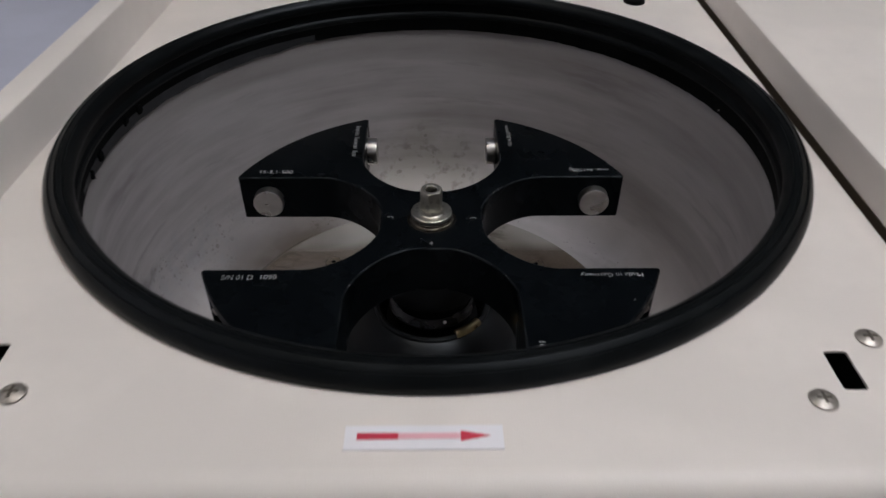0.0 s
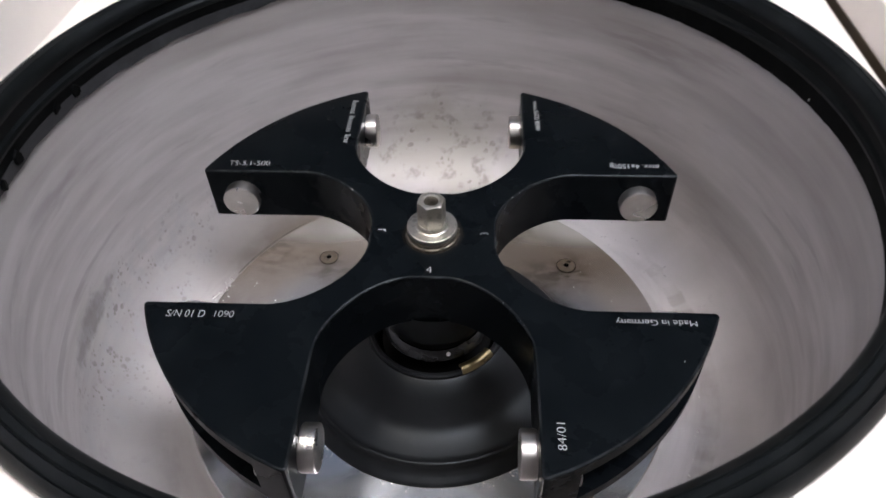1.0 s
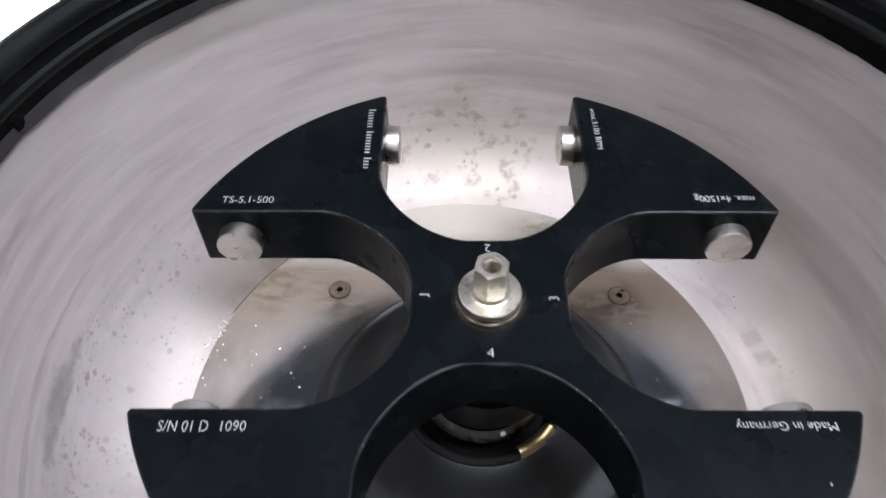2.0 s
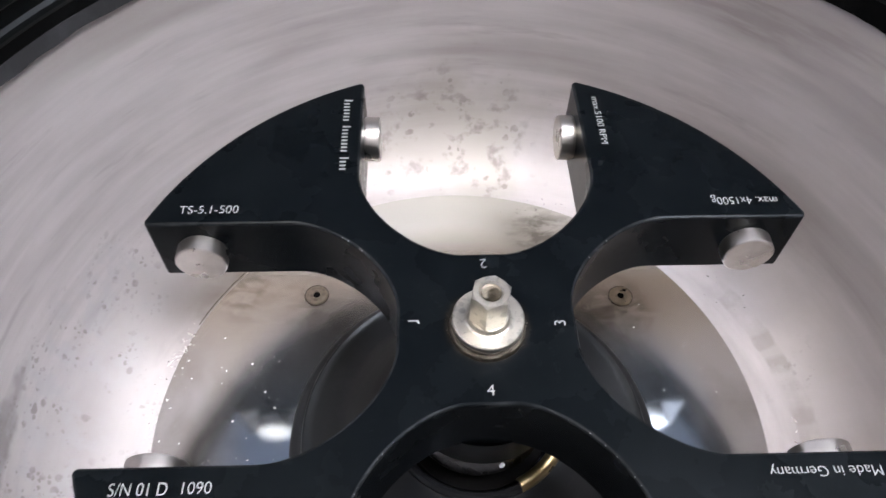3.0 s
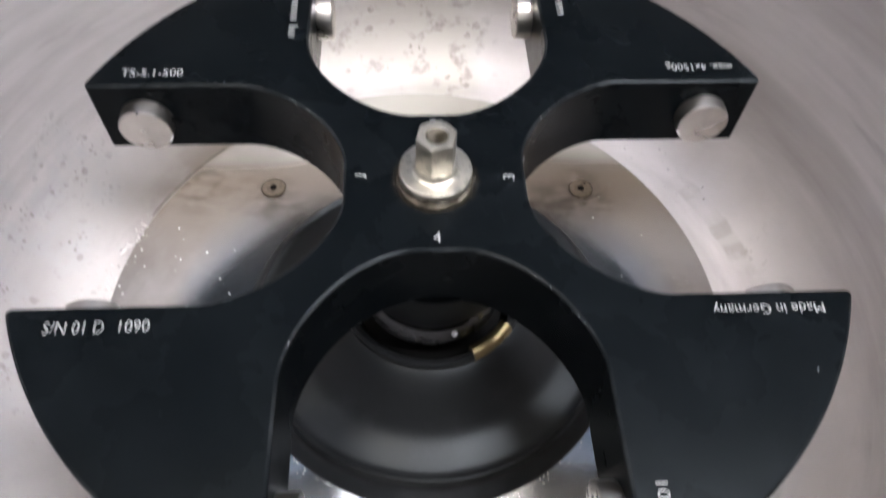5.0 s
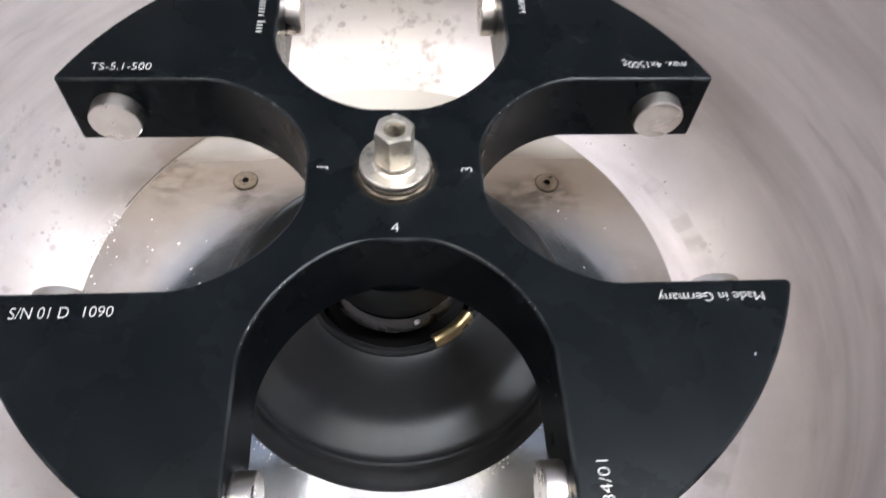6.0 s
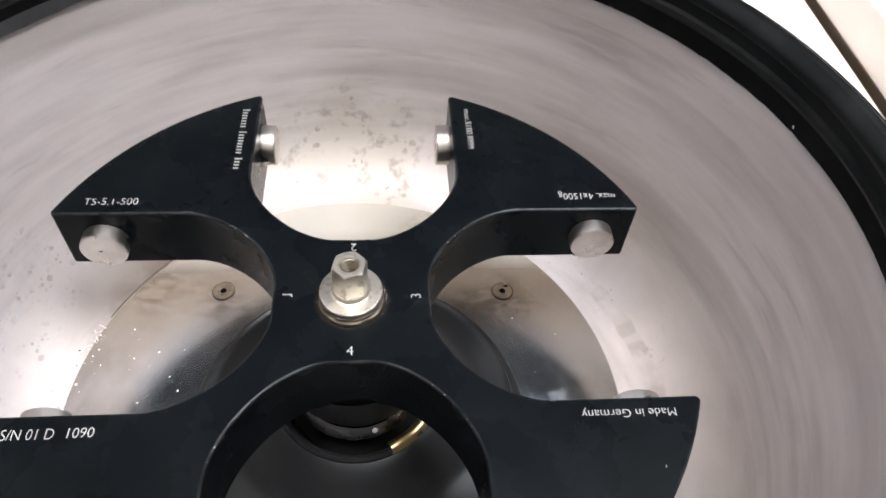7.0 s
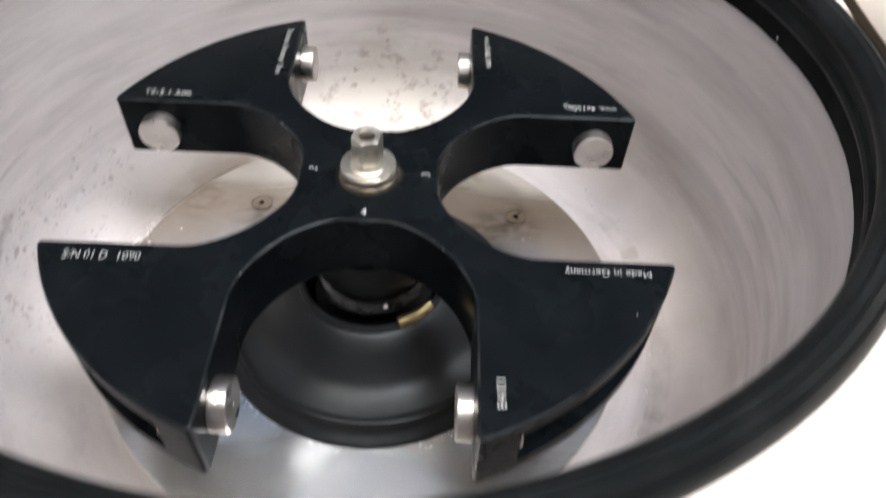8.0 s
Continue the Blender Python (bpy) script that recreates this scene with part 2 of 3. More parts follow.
def anodised(name="black_anodised"):
    """Black anodised aluminium, rubbed a little paler, with a brown stain round the stud."""
    m = material(name, (0.005, 0.006, 0.007), 0.4)
    n = Nodes(m)
    n.bs.inputs["Specular IOR Level"].default_value = 0.07
    n.bs.inputs["Specular Tint"].default_value = (0.90, 1.0, 1.06, 1)
    p = n.where()
    wear = n.noise(p, 40, 6, 0.6)
    rub = n.noise(n.scaled(p, (1, 3, 1)), 120, 5, 0.7)
    col = n.mix(n.span(wear, 0.4, 0.7), (0.0021, 0.0030, 0.0039), (0.0039, 0.0052, 0.0064))
    col = n.mix(n.span(rub, 0.58, 0.74, 0, 0.4), col, (0.006, 0.0075, 0.0085))
    # scuffs, thickest round the middle
    _, r, z = n.polar(1.0, 1.0)
    scuff = n.math("MULTIPLY", n.span(n.noise(p, 210, 5, 0.7, 0.8), 0.56, 0.70), n.span(n.noise(p, 48, 3), 0.45, 0.62))
    col = n.mix(n.math("MULTIPLY", scuff, n.span(r, 0.09, 0.03, 0.06, 0.5)), col, (0.020, 0.024, 0.027))
    edge = n.math("ADD", r, n.math("MULTIPLY", n.noise(p, 260, 3), 0.004))
    stain = n.math("MULTIPLY", n.span(edge, 0.0206, 0.0180, smooth=True), n.span(z, -0.002, -0.001))
    col = n.mix(n.math("MULTIPLY", stain, 0.35), col, (0.045, 0.038, 0.030))
    # paler broken edges: the chamfers' highlight put into the colour
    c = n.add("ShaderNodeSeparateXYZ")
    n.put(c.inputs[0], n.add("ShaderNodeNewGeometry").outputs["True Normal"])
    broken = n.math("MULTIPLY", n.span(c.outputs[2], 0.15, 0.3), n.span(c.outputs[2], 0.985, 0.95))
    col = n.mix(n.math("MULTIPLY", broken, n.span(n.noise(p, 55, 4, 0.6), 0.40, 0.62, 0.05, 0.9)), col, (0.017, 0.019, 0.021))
    n.put(n.bs.inputs["Base Color"], col)
    n.put(n.bs.inputs["Roughness"], n.span(n.noise(p, 22, 5), 0.3, 0.7, 0.22, 0.32))
    n.bump(n.noise(p, 2600, 2), 0.12, 0.0002)
    return m


def rubber(name, colour, rough, shine=0.3):
    m = material(name, colour, rough)
    n = Nodes(m)
    p = n.where()
    dust = n.noise(p, 30, 5, 0.65)
    pale = tuple(min(1, c * 1.9 + 0.004) for c in colour)
    n.put(n.bs.inputs["Base Color"], n.mix(n.span(dust, 0.5, 0.75), colour, pale))
    n.bs.inputs["Specular IOR Level"].default_value = shine
    n.bs.inputs["Specular Tint"].default_value = (0.92, 1.0, 1.05, 1)
    n.put(n.bs.inputs["Roughness"], n.span(dust, 0.3, 0.7, rough - 0.06, rough + 0.1))
    n.bump(n.noise(p, 700, 3), 0.15, 0.0003)
    return m


def turned(name, colour, rough, stains=0.0):
    """Bright turned metal with fine tool marks."""
    m = material(name, colour, rough, 1.0)
    n = Nodes(m)
    p = n.where()
    marks = n.noise(p, 160, 4)
    col = n.mix(n.span(marks, 0.35, 0.65), tuple(c * 0.9 for c in colour), colour)
    if stains:
        spot = n.math("MAXIMUM", n.specks(p, 260, 0.45, 0.15, 0.5), n.span(n.noise(p, 420, 4, 0.65), 0.54, 0.68))
        col = n.mix(n.math("MULTIPLY", spot, stains), col, tuple(c * 0.45 for c in colour))
    n.put(n.bs.inputs["Base Color"], col)
    n.put(n.bs.inputs["Roughness"], n.span(n.noise(p, 60, 3), 0.3, 0.7, rough - 0.06, rough + 0.08))
    n.bump(n.noise(n.scaled(p, (1, 1, 6)), 900, 2), 0.08, 0.0002)
    return m


CREAM = painted("cream_paint", (0.76, 0.70, 0.648))
STEEL = bowl_steel()
DISC = disc_steel()
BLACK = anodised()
SEAL = rubber("seal_rubber", (0.0024, 0.0031, 0.0034), 0.38, 0.15)
SKIRT = rubber("skirt_foam", (0.0015, 0.0017, 0.0017), 0.65, 0.07)
BOOT = rubber("boot_rubber", (0.0056, 0.0060, 0.0067), 0.40, 0.27)
PIN = turned("pin_steel", (0.66, 0.63, 0.60), 0.30)
NUT = turned("nut_steel", (0.56, 0.535, 0.475), 0.40, 0.5)
SCREW = turned("screw_steel", (0.42, 0.385, 0.345), 0.46, 0.4)
BOLT = turned("bolt_steel", (0.38, 0.32, 0.25), 0.30, 0.5)
RUST = painted("brown_rust", (0.085, 0.064, 0.045), 0.8)
BRASS = turned("brass", (0.38, 0.305, 0.165), 0.28)
HUB = rubber("hub_black", (0.0024, 0.0026, 0.0029), 0.42, 0.3)
FLANGE = turned("flange_metal", (0.075, 0.078, 0.082), 0.24)
DOT = material("dot_white", (0.80, 0.80, 0.80), 0.5)
WHITE = material("engraving_white", (0.40, 0.41, 0.41), 0.6)
BROWN = painted("dark_brown", (0.085, 0.070, 0.052), 0.7)
FADED = material("engraving_faded", (0.22, 0.23, 0.23), 0.6)
# brown that stands for the shade in the console gap
GAP = painted("gap_shade", (0.070, 0.052, 0.035), 0.8)
# near-black: plinths and spindle, and shade painted into wells, sockets and grooves
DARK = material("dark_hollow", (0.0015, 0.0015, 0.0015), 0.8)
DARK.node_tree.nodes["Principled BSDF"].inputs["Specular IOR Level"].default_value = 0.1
STICKER = painted("sticker_white", (0.82, 0.80, 0.82), 0.35, 0.05)
RED = material("sticker_red", (0.55, 0.03, 0.06), 0.4)
PINK = material("sticker_pink", (0.78, 0.42, 0.47), 0.4)
WALL = painted("wall_paint_blue_grey", (0.80, 0.82, 0.92), 0.6)
WHITE_WALL = painted("wall_paint_white", (0.42, 0.41, 0.40), 0.6)
PLASTER = painted("grey_plaster", (0.46, 0.52, 0.60), 0.7)
LAMINATE = painted("blue_grey_laminate", (0.50, 0.51, 0.60), 0.5, 0.1)
TILES = painted("blue_grey_vinyl", (0.46, 0.47, 0.50), 0.5)


# ---------------------------------------------------------------- building
def thing(name, base, label, category, kind=""):
    ob = new(name)
    ob.location = base
    ob.empty_display_size = 0.05
    return tagged(ob, label, category, kind=kind)


def finish(name, bm, mat, angle=32):
    """A mesh from a bmesh, smooth but for the edges sharper than angle."""
    bmesh.ops.recalc_face_normals(bm, faces=bm.faces)
    for f in bm.faces:
        f.smooth = True
    for e in bm.edges:
        if len(e.link_faces) != 2 or e.calc_face_angle(0) > radians(angle):
            e.smooth = False
    me = bpy.data.meshes.new(name)
    bm.to_mesh(me)
    bm.free()
    me.materials.append(mat)
    return me


def place(name, me, parent, m=None, label="", kind=""):
    """A mesh object under a thing or a part; its vertices are in world places, moved by m."""
    ob = new(name, me)
    ob.parent = parent
    back = Matrix.Identity(4) if parent is None or parent.type != "EMPTY" else Matrix.Translation(-parent.location)
    ob.matrix_basis = back @ (m or Matrix.Identity(4))
    return tagged(ob, label, kind=kind)


def part(name, bm, mat, parent, label="", m=None, angle=32, kind=""):
    return place(name, finish(name, bm, mat, angle), parent, m, label, kind)


def structure(name, bm, mat, label, category):
    return tagged(new(name, finish(name, bm, mat)), label, category, kind="structure")


def box(bm, x0, x1, y0, y1, z0, z1, bevel=0.0, segments=2):
    made = bmesh.ops.create_cube(bm, size=1, matrix=Matrix.LocRotScale(((x0 + x1) / 2, (y0 + y1) / 2, (z0 + z1) / 2), None, (x1 - x0, y1 - y0, z1 - z0)))
    if bevel:
        edges = list({e for v in made["verts"] for e in v.link_edges})
        bmesh.ops.bevel(bm, geom=edges, offset=bevel, segments=segments, profile=0.5, affect="EDGES")
    return bm


def lathe(bm, profile, steps=128, closed=False, start=0.0, sweep=360.0, wave=None):
    """Turns (r, z) pairs round the z axis. closed: the profile is a loop. wave(i, angle): a change of (r, z)."""
    full = sweep >= 360
    count = steps if full else steps + 1
    rings = []
    for k in range(count):
        a = radians(start + sweep * k / steps)
        ring = []
        for i, (r, z) in enumerate(profile):
            dr, dz = wave(i, a) if wave else (0, 0)
            ring.append(bm.verts.new(((r + dr) * math.cos(a), (r + dr) * math.sin(a), z + dz)))
        rings.append(ring)
    n = len(profile)
    for k in range(steps):
        p, q = rings[k], rings[(k + 1) % count]
        for i in range(n if closed else n - 1):
            bm.faces.new((p[i], q[i], q[(i + 1) % n], p[(i + 1) % n]))
    if not full and closed:
        bm.faces.new(rings[0])
        bm.faces.new(rings[-1])
    bmesh.ops.remove_doubles(bm, verts=bm.verts, dist=1e-6)
    return bm


def inset(points, d):
    """The outline moved inwards by d (the outline runs anticlockwise)."""
    out = []
    n = len(points)
    for i, (x, y) in enumerate(points):
        (ax, ay), (bx, by) = points[i - 1], points[(i + 1) % n]
        e1 = Vector((x - ax, y - ay)).normalized()
        e2 = Vector((bx - x, by - y)).normalized()
        n1, n2 = Vector((-e1.y, e1.x)), Vector((-e2.y, e2.x))
        mid = (n1 + n2).normalized()
        k = d / max(0.5, mid.dot(n1))
        out.append((x + mid.x * k, y + mid.y * k))
    return out


def prism(bm, points, z0, z1, top=0.0, bottom=0.0):
    """An upright body over an outline, its upper and lower edges broken by a chamfer."""
    rings = []
    if bottom:
        rings.append([(x, y, z0) for x, y in inset(points, bottom)])
    rings.append([(x, y, z0 + bottom) for x, y in points])
    rings.append([(x, y, z1 - top) for x, y in points])
    if top:
        rings.append([(x, y, z1 - top * 0.35) for x, y in inset(points, top * 0.3)])
        rings.append([(x, y, z1) for x, y in inset(points, top)])
    rings = [[bm.verts.new(p) for p in ring] for ring in rings]
    n = len(points)
    for p, q in zip(rings, rings[1:]):
        for i in range(n):
            bm.faces.new((p[i], p[(i + 1) % n], q[(i + 1) % n], q[i]))
    bm.faces.new(rings[0][::-1])
    bm.faces.new(rings[-1])
    return bm


def lettering(name, text, tall, x, y, z, turn, mat, parent, width=None, label=""):
    """Words in the built-in font, flat on the plane z, starting at (x, y) and turned about z. tall: the capitals' height; width: the length they take."""
    data = bpy.data.curves.new(name, "FONT")
    data.body, data.size, data.extrude, data.offset = text, tall / 0.73, 0.00002, -0.02 * tall
    font = bpy.data.objects.new(name, data)
    me = bpy.data.meshes.new_from_object(font)
    bpy.data.objects.remove(font)
    xs = [v.co.x for v in me.vertices]
    s = width / (max(xs) - min(xs)) if width else 1
    x0 = min(xs)
    for v in me.vertices:
        v.co.x = (v.co.x - x0) * s
    me.materials.clear()
    me.materials.append(mat)
    return place(name, me, parent, pose(x, y, z, 0, 0, turn), label)


# ---------------------------------------------------------------- room
def room():
    x0, x1, y0, y1, top = -1.05, 2.2, -1.9, 2.6, 1.75
    w = 0.1
    structure("floor", box(bmesh.new(), x0, x1, y0, y1, GROUND - w, GROUND), TILES, "grey vinyl laboratory floor", "floor")
    structure("ceiling", box(bmesh.new(), x0, x1, y0, y1, top, top + w), PLASTER, "plain pale blue-grey ceiling", "ceiling")
    structure("wall_west", box(bmesh.new(), x0 - w, x0, y0 - w, y1 + w, GROUND - w, top + w), WALL, "pale blue-grey painted wall beside the machine", "wall")
    structure("wall_east", box(bmesh.new(), x1, x1 + w, y0 - w, y1 + w, GROUND - w, top + w), WHITE_WALL, "pale grey painted wall", "wall")
    structure("wall_north", box(bmesh.new(), x0, x1, y1, y1 + w, GROUND - w, top + w), WHITE_WALL, "pale grey painted wall", "wall")
    structure("wall_south", box(bmesh.new(), x0, x1, y0 - w, y0, GROUND - w, top + w), WHITE_WALL, "pale grey painted wall", "wall")


def ceiling_light(x, y, long, wide, power, colour):
    top = 1.75
    lamp = thing("ceiling_light", (x, y, top), "white fluorescent ceiling panel light", "lamp")
    bm = bmesh.new()
    for x0, x1, y0, y1 in ((-long, long, -wide, -wide + 0.03), (-long, long, wide - 0.03, wide), (-long, -long + 0.03, -wide + 0.03, wide - 0.03), (long - 0.03, long, -wide + 0.03, wide - 0.03)):
        box(bm, x + x0, x + x1, y + y0, y + y1, top - 0.05, top, 0.003, 1)
    part("frame", bm, CREAM, lamp)
    glow = bpy.data.materials.new("lamp_glow")
    glow.use_nodes = True
    bs = glow.node_tree.nodes["Principled BSDF"]
    bs.inputs["Emission Color"].default_value = (*colour, 1)
    bs.inputs["Emission Strength"].default_value = power
    part("diffuser", box(bmesh.new(), x - long + 0.03, x + long - 0.03, y - wide + 0.03, y + wide - 0.03, top - 0.04, top - 0.02), glow, lamp)


def added_cabinet():
    """An added cabinet, lower than the rail, whose flat top catches ceiling light."""
    x0, x1, y0, y1, top = -0.96, -0.300, -0.26, 1.60, 0.02
    cabinet = thing("added_cabinet", ((x0 + x1) / 2, (y0 + y1) / 2, GROUND), "added pale blue-grey cabinet that catches light beside the machine", "cabinet")
    part("worktop", box(bmesh.new(), x0, x1, y0, y1, top - 0.03, top, 0.003), LAMINATE, cabinet)
    part("body", box(bmesh.new(), x0 + 0.01, x1 - 0.01, y0 + 0.02, y1 - 0.01, GROUND + 0.08, top - 0.0305, 0.002), LAMINATE, cabinet)
    part("plinth", box(bmesh.new(), x0 + 0.03, x1 - 0.03, y0 + 0.06, y1 - 0.03, GROUND, GROUND + 0.0795), DARK, cabinet)


room()
added_cabinet()
ceiling_light(-0.46, -0.24, 0.3, 0.4, 8.1, (1.0, 0.94, 0.85))
ceiling_light(0.66, -0.24, 0.42, 0.42, 19.5, (0.95, 0.97, 1.03))
ceiling_light(0.00, -1.50, 0.5, 0.25, 0.7, (1.0, 0.98, 0.96))


# ---------------------------------------------------------------- the machine
LATCHES = ((0.1748, -0.2203), (-0.1875, -0.2125))


def corner(p, q, s, r, n=4):
    """A rounded corner at q between p and s."""
    p, q, s = Vector(p), Vector(q), Vector(s)
    a, b = (p - q).normalized(), (s - q).normalized()
    half = a.angle(b) / 2
    d = r / math.tan(half)
    mid = q + (a + b).normalized() * (r / math.sin(half))
    start, end = q + a * d, q + b * d
    out = []
    for i in range(n + 1):
        v = start.lerp(end, i / n) - mid
        out.append(tuple(mid + v.normalized() * r))
    return out


def deck_plate(machine):
    """The cream deck with its round mouth, two latch slots and a rolled front edge."""
    bm = bmesh.new()
    y0, y1, mouth = -0.268, 0.36, 0.222
    loops = [[(-0.2436, y0), (0.2325, y0), (0.2449, y1), (-0.2307, y1)]]
    loops.append([(mouth * math.cos(2 * math.pi * k / 128), mouth * math.sin(2 * math.pi * k / 128)) for k in range(128)])
    for x, y in LATCHES:
        w, h = 0.0052, 0.0108
        square = [(x - w, y - h), (x + w, y - h), (x + w, y + h), (x - w, y + h)]
        loops.append([p for i in range(4) for p in corner(square[i - 1], square[i], square[(i + 1) % 4], 0.0015)])
    edges = []
    for loop in loops:
        vs = [bm.verts.new((x, y, DECK)) for x, y in loop]
        edges += [bm.edges.new((vs[i - 1], vs[i])) for i in range(len(vs))]
    bmesh.ops.triangle_fill(bm, edges=edges, use_beauty=True)
    bmesh.ops.recalc_face_normals(bm, faces=bm.faces)
    made = bmesh.ops.extrude_face_region(bm, geom=bm.faces[:])
    bmesh.ops.translate(bm, verts=[g for g in made["geom"] if isinstance(g, bmesh.types.BMVert)], vec=(0, 0, -0.0012))
    part("deck_plate", bm, CREAM, machine, "cream powder-coated deck around the round mouth")
    # the rolled front edge
    bm = bmesh.new()
    rad = 0.012
    arc = [(y0 - rad * math.sin(a), DECK - rad + rad * math.cos(a)) for a in [math.pi / 2 * i / 8 for i in range(9)]]
    arc += [(y0 - rad, GROUND + 0.05), (y0 - rad + 0.003, GROUND + 0.05), (y0 - rad + 0.003, DECK - 0.02), (y0, DECK - 0.0012)]
    ends = []
    for x in (CX - 0.262, CX + 0.5):
        ends.append([bm.verts.new((x, y, z)) for y, z in arc])
    n = len(arc)
    for i in range(n):
        bm.faces.new((ends[0][i], ends[0][(i + 1) % n], ends[1][(i + 1) % n], ends[1][i]))
    bm.faces.new(ends[0][::-1])
    bm.faces.new(ends[1])
    part("front_panel", bm, CREAM, machine)


def cross_screw(name, parent, x, y, z, r):
    """A domed screw head with a cross recess."""
    bm = bmesh.new()
    lathe(bm, [(0, r * 0.34), (r * 0.35, r * 0.32), (r * 0.7, r * 0.23), (r * 0.95, r * 0.1), (r, 0), (r * 0.9, -r * 0.1)], 24)
    ob = part(name, bm, SCREW, parent, m=Matrix.Translation((x, y, z)))
    # the recess is flush bars, its shade put into their brown colour
    bm = bmesh.new()
    box(bm, -r * 0.5, r * 0.5, -r * 0.1, r * 0.1, r * 0.2, r * 0.345)
    box(bm, -r * 0.1, r * 0.1, -r * 0.5, r * 0.5, r * 0.2, r * 0.346)
    part("cross_recess", bm, BROWN, ob)
    return ob


machine = thing("centrifuge", (0, 0, GROUND), "cream laboratory centrifuge with open steel bowl", "centrifuge")
deck_plate(machine)

# side rail with a narrow ledge, and the wide console on the other side
RAIL = 0.110
part("side_rail", prism(bmesh.new(), [(-0.2436, -0.268), (-0.2307, 0.36), (-0.2512, 0.36), (-0.2641, -0.268)], GROUND + 0.05, 0.1142, 0.0028), CREAM, machine, "raised cream rail beside the deck")
part("console", prism(bmesh.new(), [(0.2377, -0.268), (0.50, -0.268), (0.50, 0.36), (0.2512, 0.36)], GROUND + 0.05, 0.1052, 0.0038), CREAM, machine, "wide raised cream console top")
# two added dark strips paint in the shade of the gap beside the console
part("rail_gap", prism(bmesh.new(), [(0.2328, -0.266), (0.2366, -0.266), (0.2501, 0.359), (0.2452, 0.359)], DECK - 0.06, DECK - 0.0035), GAP, machine, "dark brown fill for the shade between deck and console")
part("gap_shade_strip", prism(bmesh.new(), [(0.2368, -0.266), (0.2376, -0.266), (0.2511, 0.359), (0.2503, 0.359)], DECK - 0.05, DECK + 0.0012), GAP, machine, "added dark brown strip for the shade along the console's foot")
part("back_panel", box(bmesh.new(), CX - 0.262, CX + 0.5, 0.3605, 0.40, GROUND + 0.05, RAIL, 0.003), CREAM, machine)
part("base_plinth", box(bmesh.new(), CX - 0.25, CX + 0.49, -0.25, 0.38, GROUND, GROUND + 0.0495), DARK, machine, "dark recessed plinth")

# the bowl
wall = [(0.2225, 0.078), (0.2225, 0.05), (0.222, 0.0), (0.2205, FLOOR + 0.076)]
for i in range(1, 11):
    a = math.pi / 2 * i / 10
    wall.append((0.1705 + 0.050 * math.cos(a), FLOOR + 0.0495 - 0.050 * math.sin(a)))
wall += [(0.1600, FLOOR - 0.0012), (0.090, FLOOR - 0.0015)]
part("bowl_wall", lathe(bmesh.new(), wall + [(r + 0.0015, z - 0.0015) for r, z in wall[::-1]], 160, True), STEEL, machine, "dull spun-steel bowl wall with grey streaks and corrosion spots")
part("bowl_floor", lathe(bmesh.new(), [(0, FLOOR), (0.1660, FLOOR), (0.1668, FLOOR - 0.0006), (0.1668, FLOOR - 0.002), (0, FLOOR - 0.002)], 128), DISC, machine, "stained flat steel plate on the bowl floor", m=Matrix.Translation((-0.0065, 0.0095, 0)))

part("plate_seam", lathe(bmesh.new(), [(0.1669, FLOOR + 0.0001), (0.1675, FLOOR + 0.0003), (0.1675, FLOOR - 0.0012), (0.1669, FLOOR - 0.0012)], 60, True, start=130, sweep=27, wave=lambda i, a: (0.0006 * noise.noise((a * 40, i // 2, 5)) if i in (1, 2) else 0, 0)), BROWN, machine, "brown seam round the floor plate", m=Matrix.Translation((-0.0065, 0.0095, 0)))

# the seal on the mouth and the dark skirt that hangs inside it
ring = [(0.2200, 0.0668), (0.2189, 0.0674), (0.2184, 0.0692), (0.2190, 0.0712), (0.2207, 0.0726), (0.2208, 0.0790), (0.2196, 0.0806), (0.2172, 0.0818), (0.2166, 0.0838), (0.2169, 0.0862), (0.2182, 0.0884), (0.2199, 0.0897)]
for r, z in ((0.2212, 0.0902), (0.2250, 0.0905), (0.2290, 0.0888)):
    ring += [(r - 0.0006, z), (r, z - 0.0007), (r + 0.0006, z - 0.0001)]
ring += [(0.2312, 0.0872), (0.2328, 0.0850), (0.2334, 0.0828), (0.2330, 0.0803), (0.2215, 0.0803), (0.2215, 0.0668)]
part("mouth_seal", lathe(bmesh.new(), ring, 192, True), SEAL, machine, "thick round black rubber lid seal")


def frayed(i, a):
    """The tape's lower edge wanders, and frays out at its ends."""
    if i not in (2, 3):
        return 0, 0
    ends = max(0, abs(math.degrees(a) - 156) - 28) / 10
    return 0, 0.0010 * noise.noise((math.cos(a) * 14, math.sin(a) * 14, 1)) + 0.003 * min(1, ends)


def ragged(i, a):
    """The skirt's lower edge is torn unevenly."""
    if i not in (3, 4):
        return 0, 0
    return 0, 0.0005 * noise.noise((math.cos(a) * 7, math.sin(a) * 7, 3)) + 0.0006 * noise.noise((math.cos(a) * 31, math.sin(a) * 31, 8))


GREY_TAPE = rubber("grey_tape", (0.030, 0.031, 0.034), 0.5)
part("skirt_tape", lathe(bmesh.new(), [(0.2194, 0.0610), (0.2199, 0.0580), (0.2204, 0.0530), (0.2212, 0.0530), (0.2216, 0.0610)], 90, True, start=118, sweep=76, wave=frayed), GREY_TAPE, machine, "strip of dull grey tape under the skirt")
part("seal_skirt", lathe(bmesh.new(), [(0.2192, 0.0672), (0.2194, 0.064), (0.2198, 0.060), (0.2204, 0.0553), (0.2216, 0.0553), (0.2216, 0.0665)], 256, True, wave=ragged), SKIRT, machine, "black foam skirt with a torn lower edge")



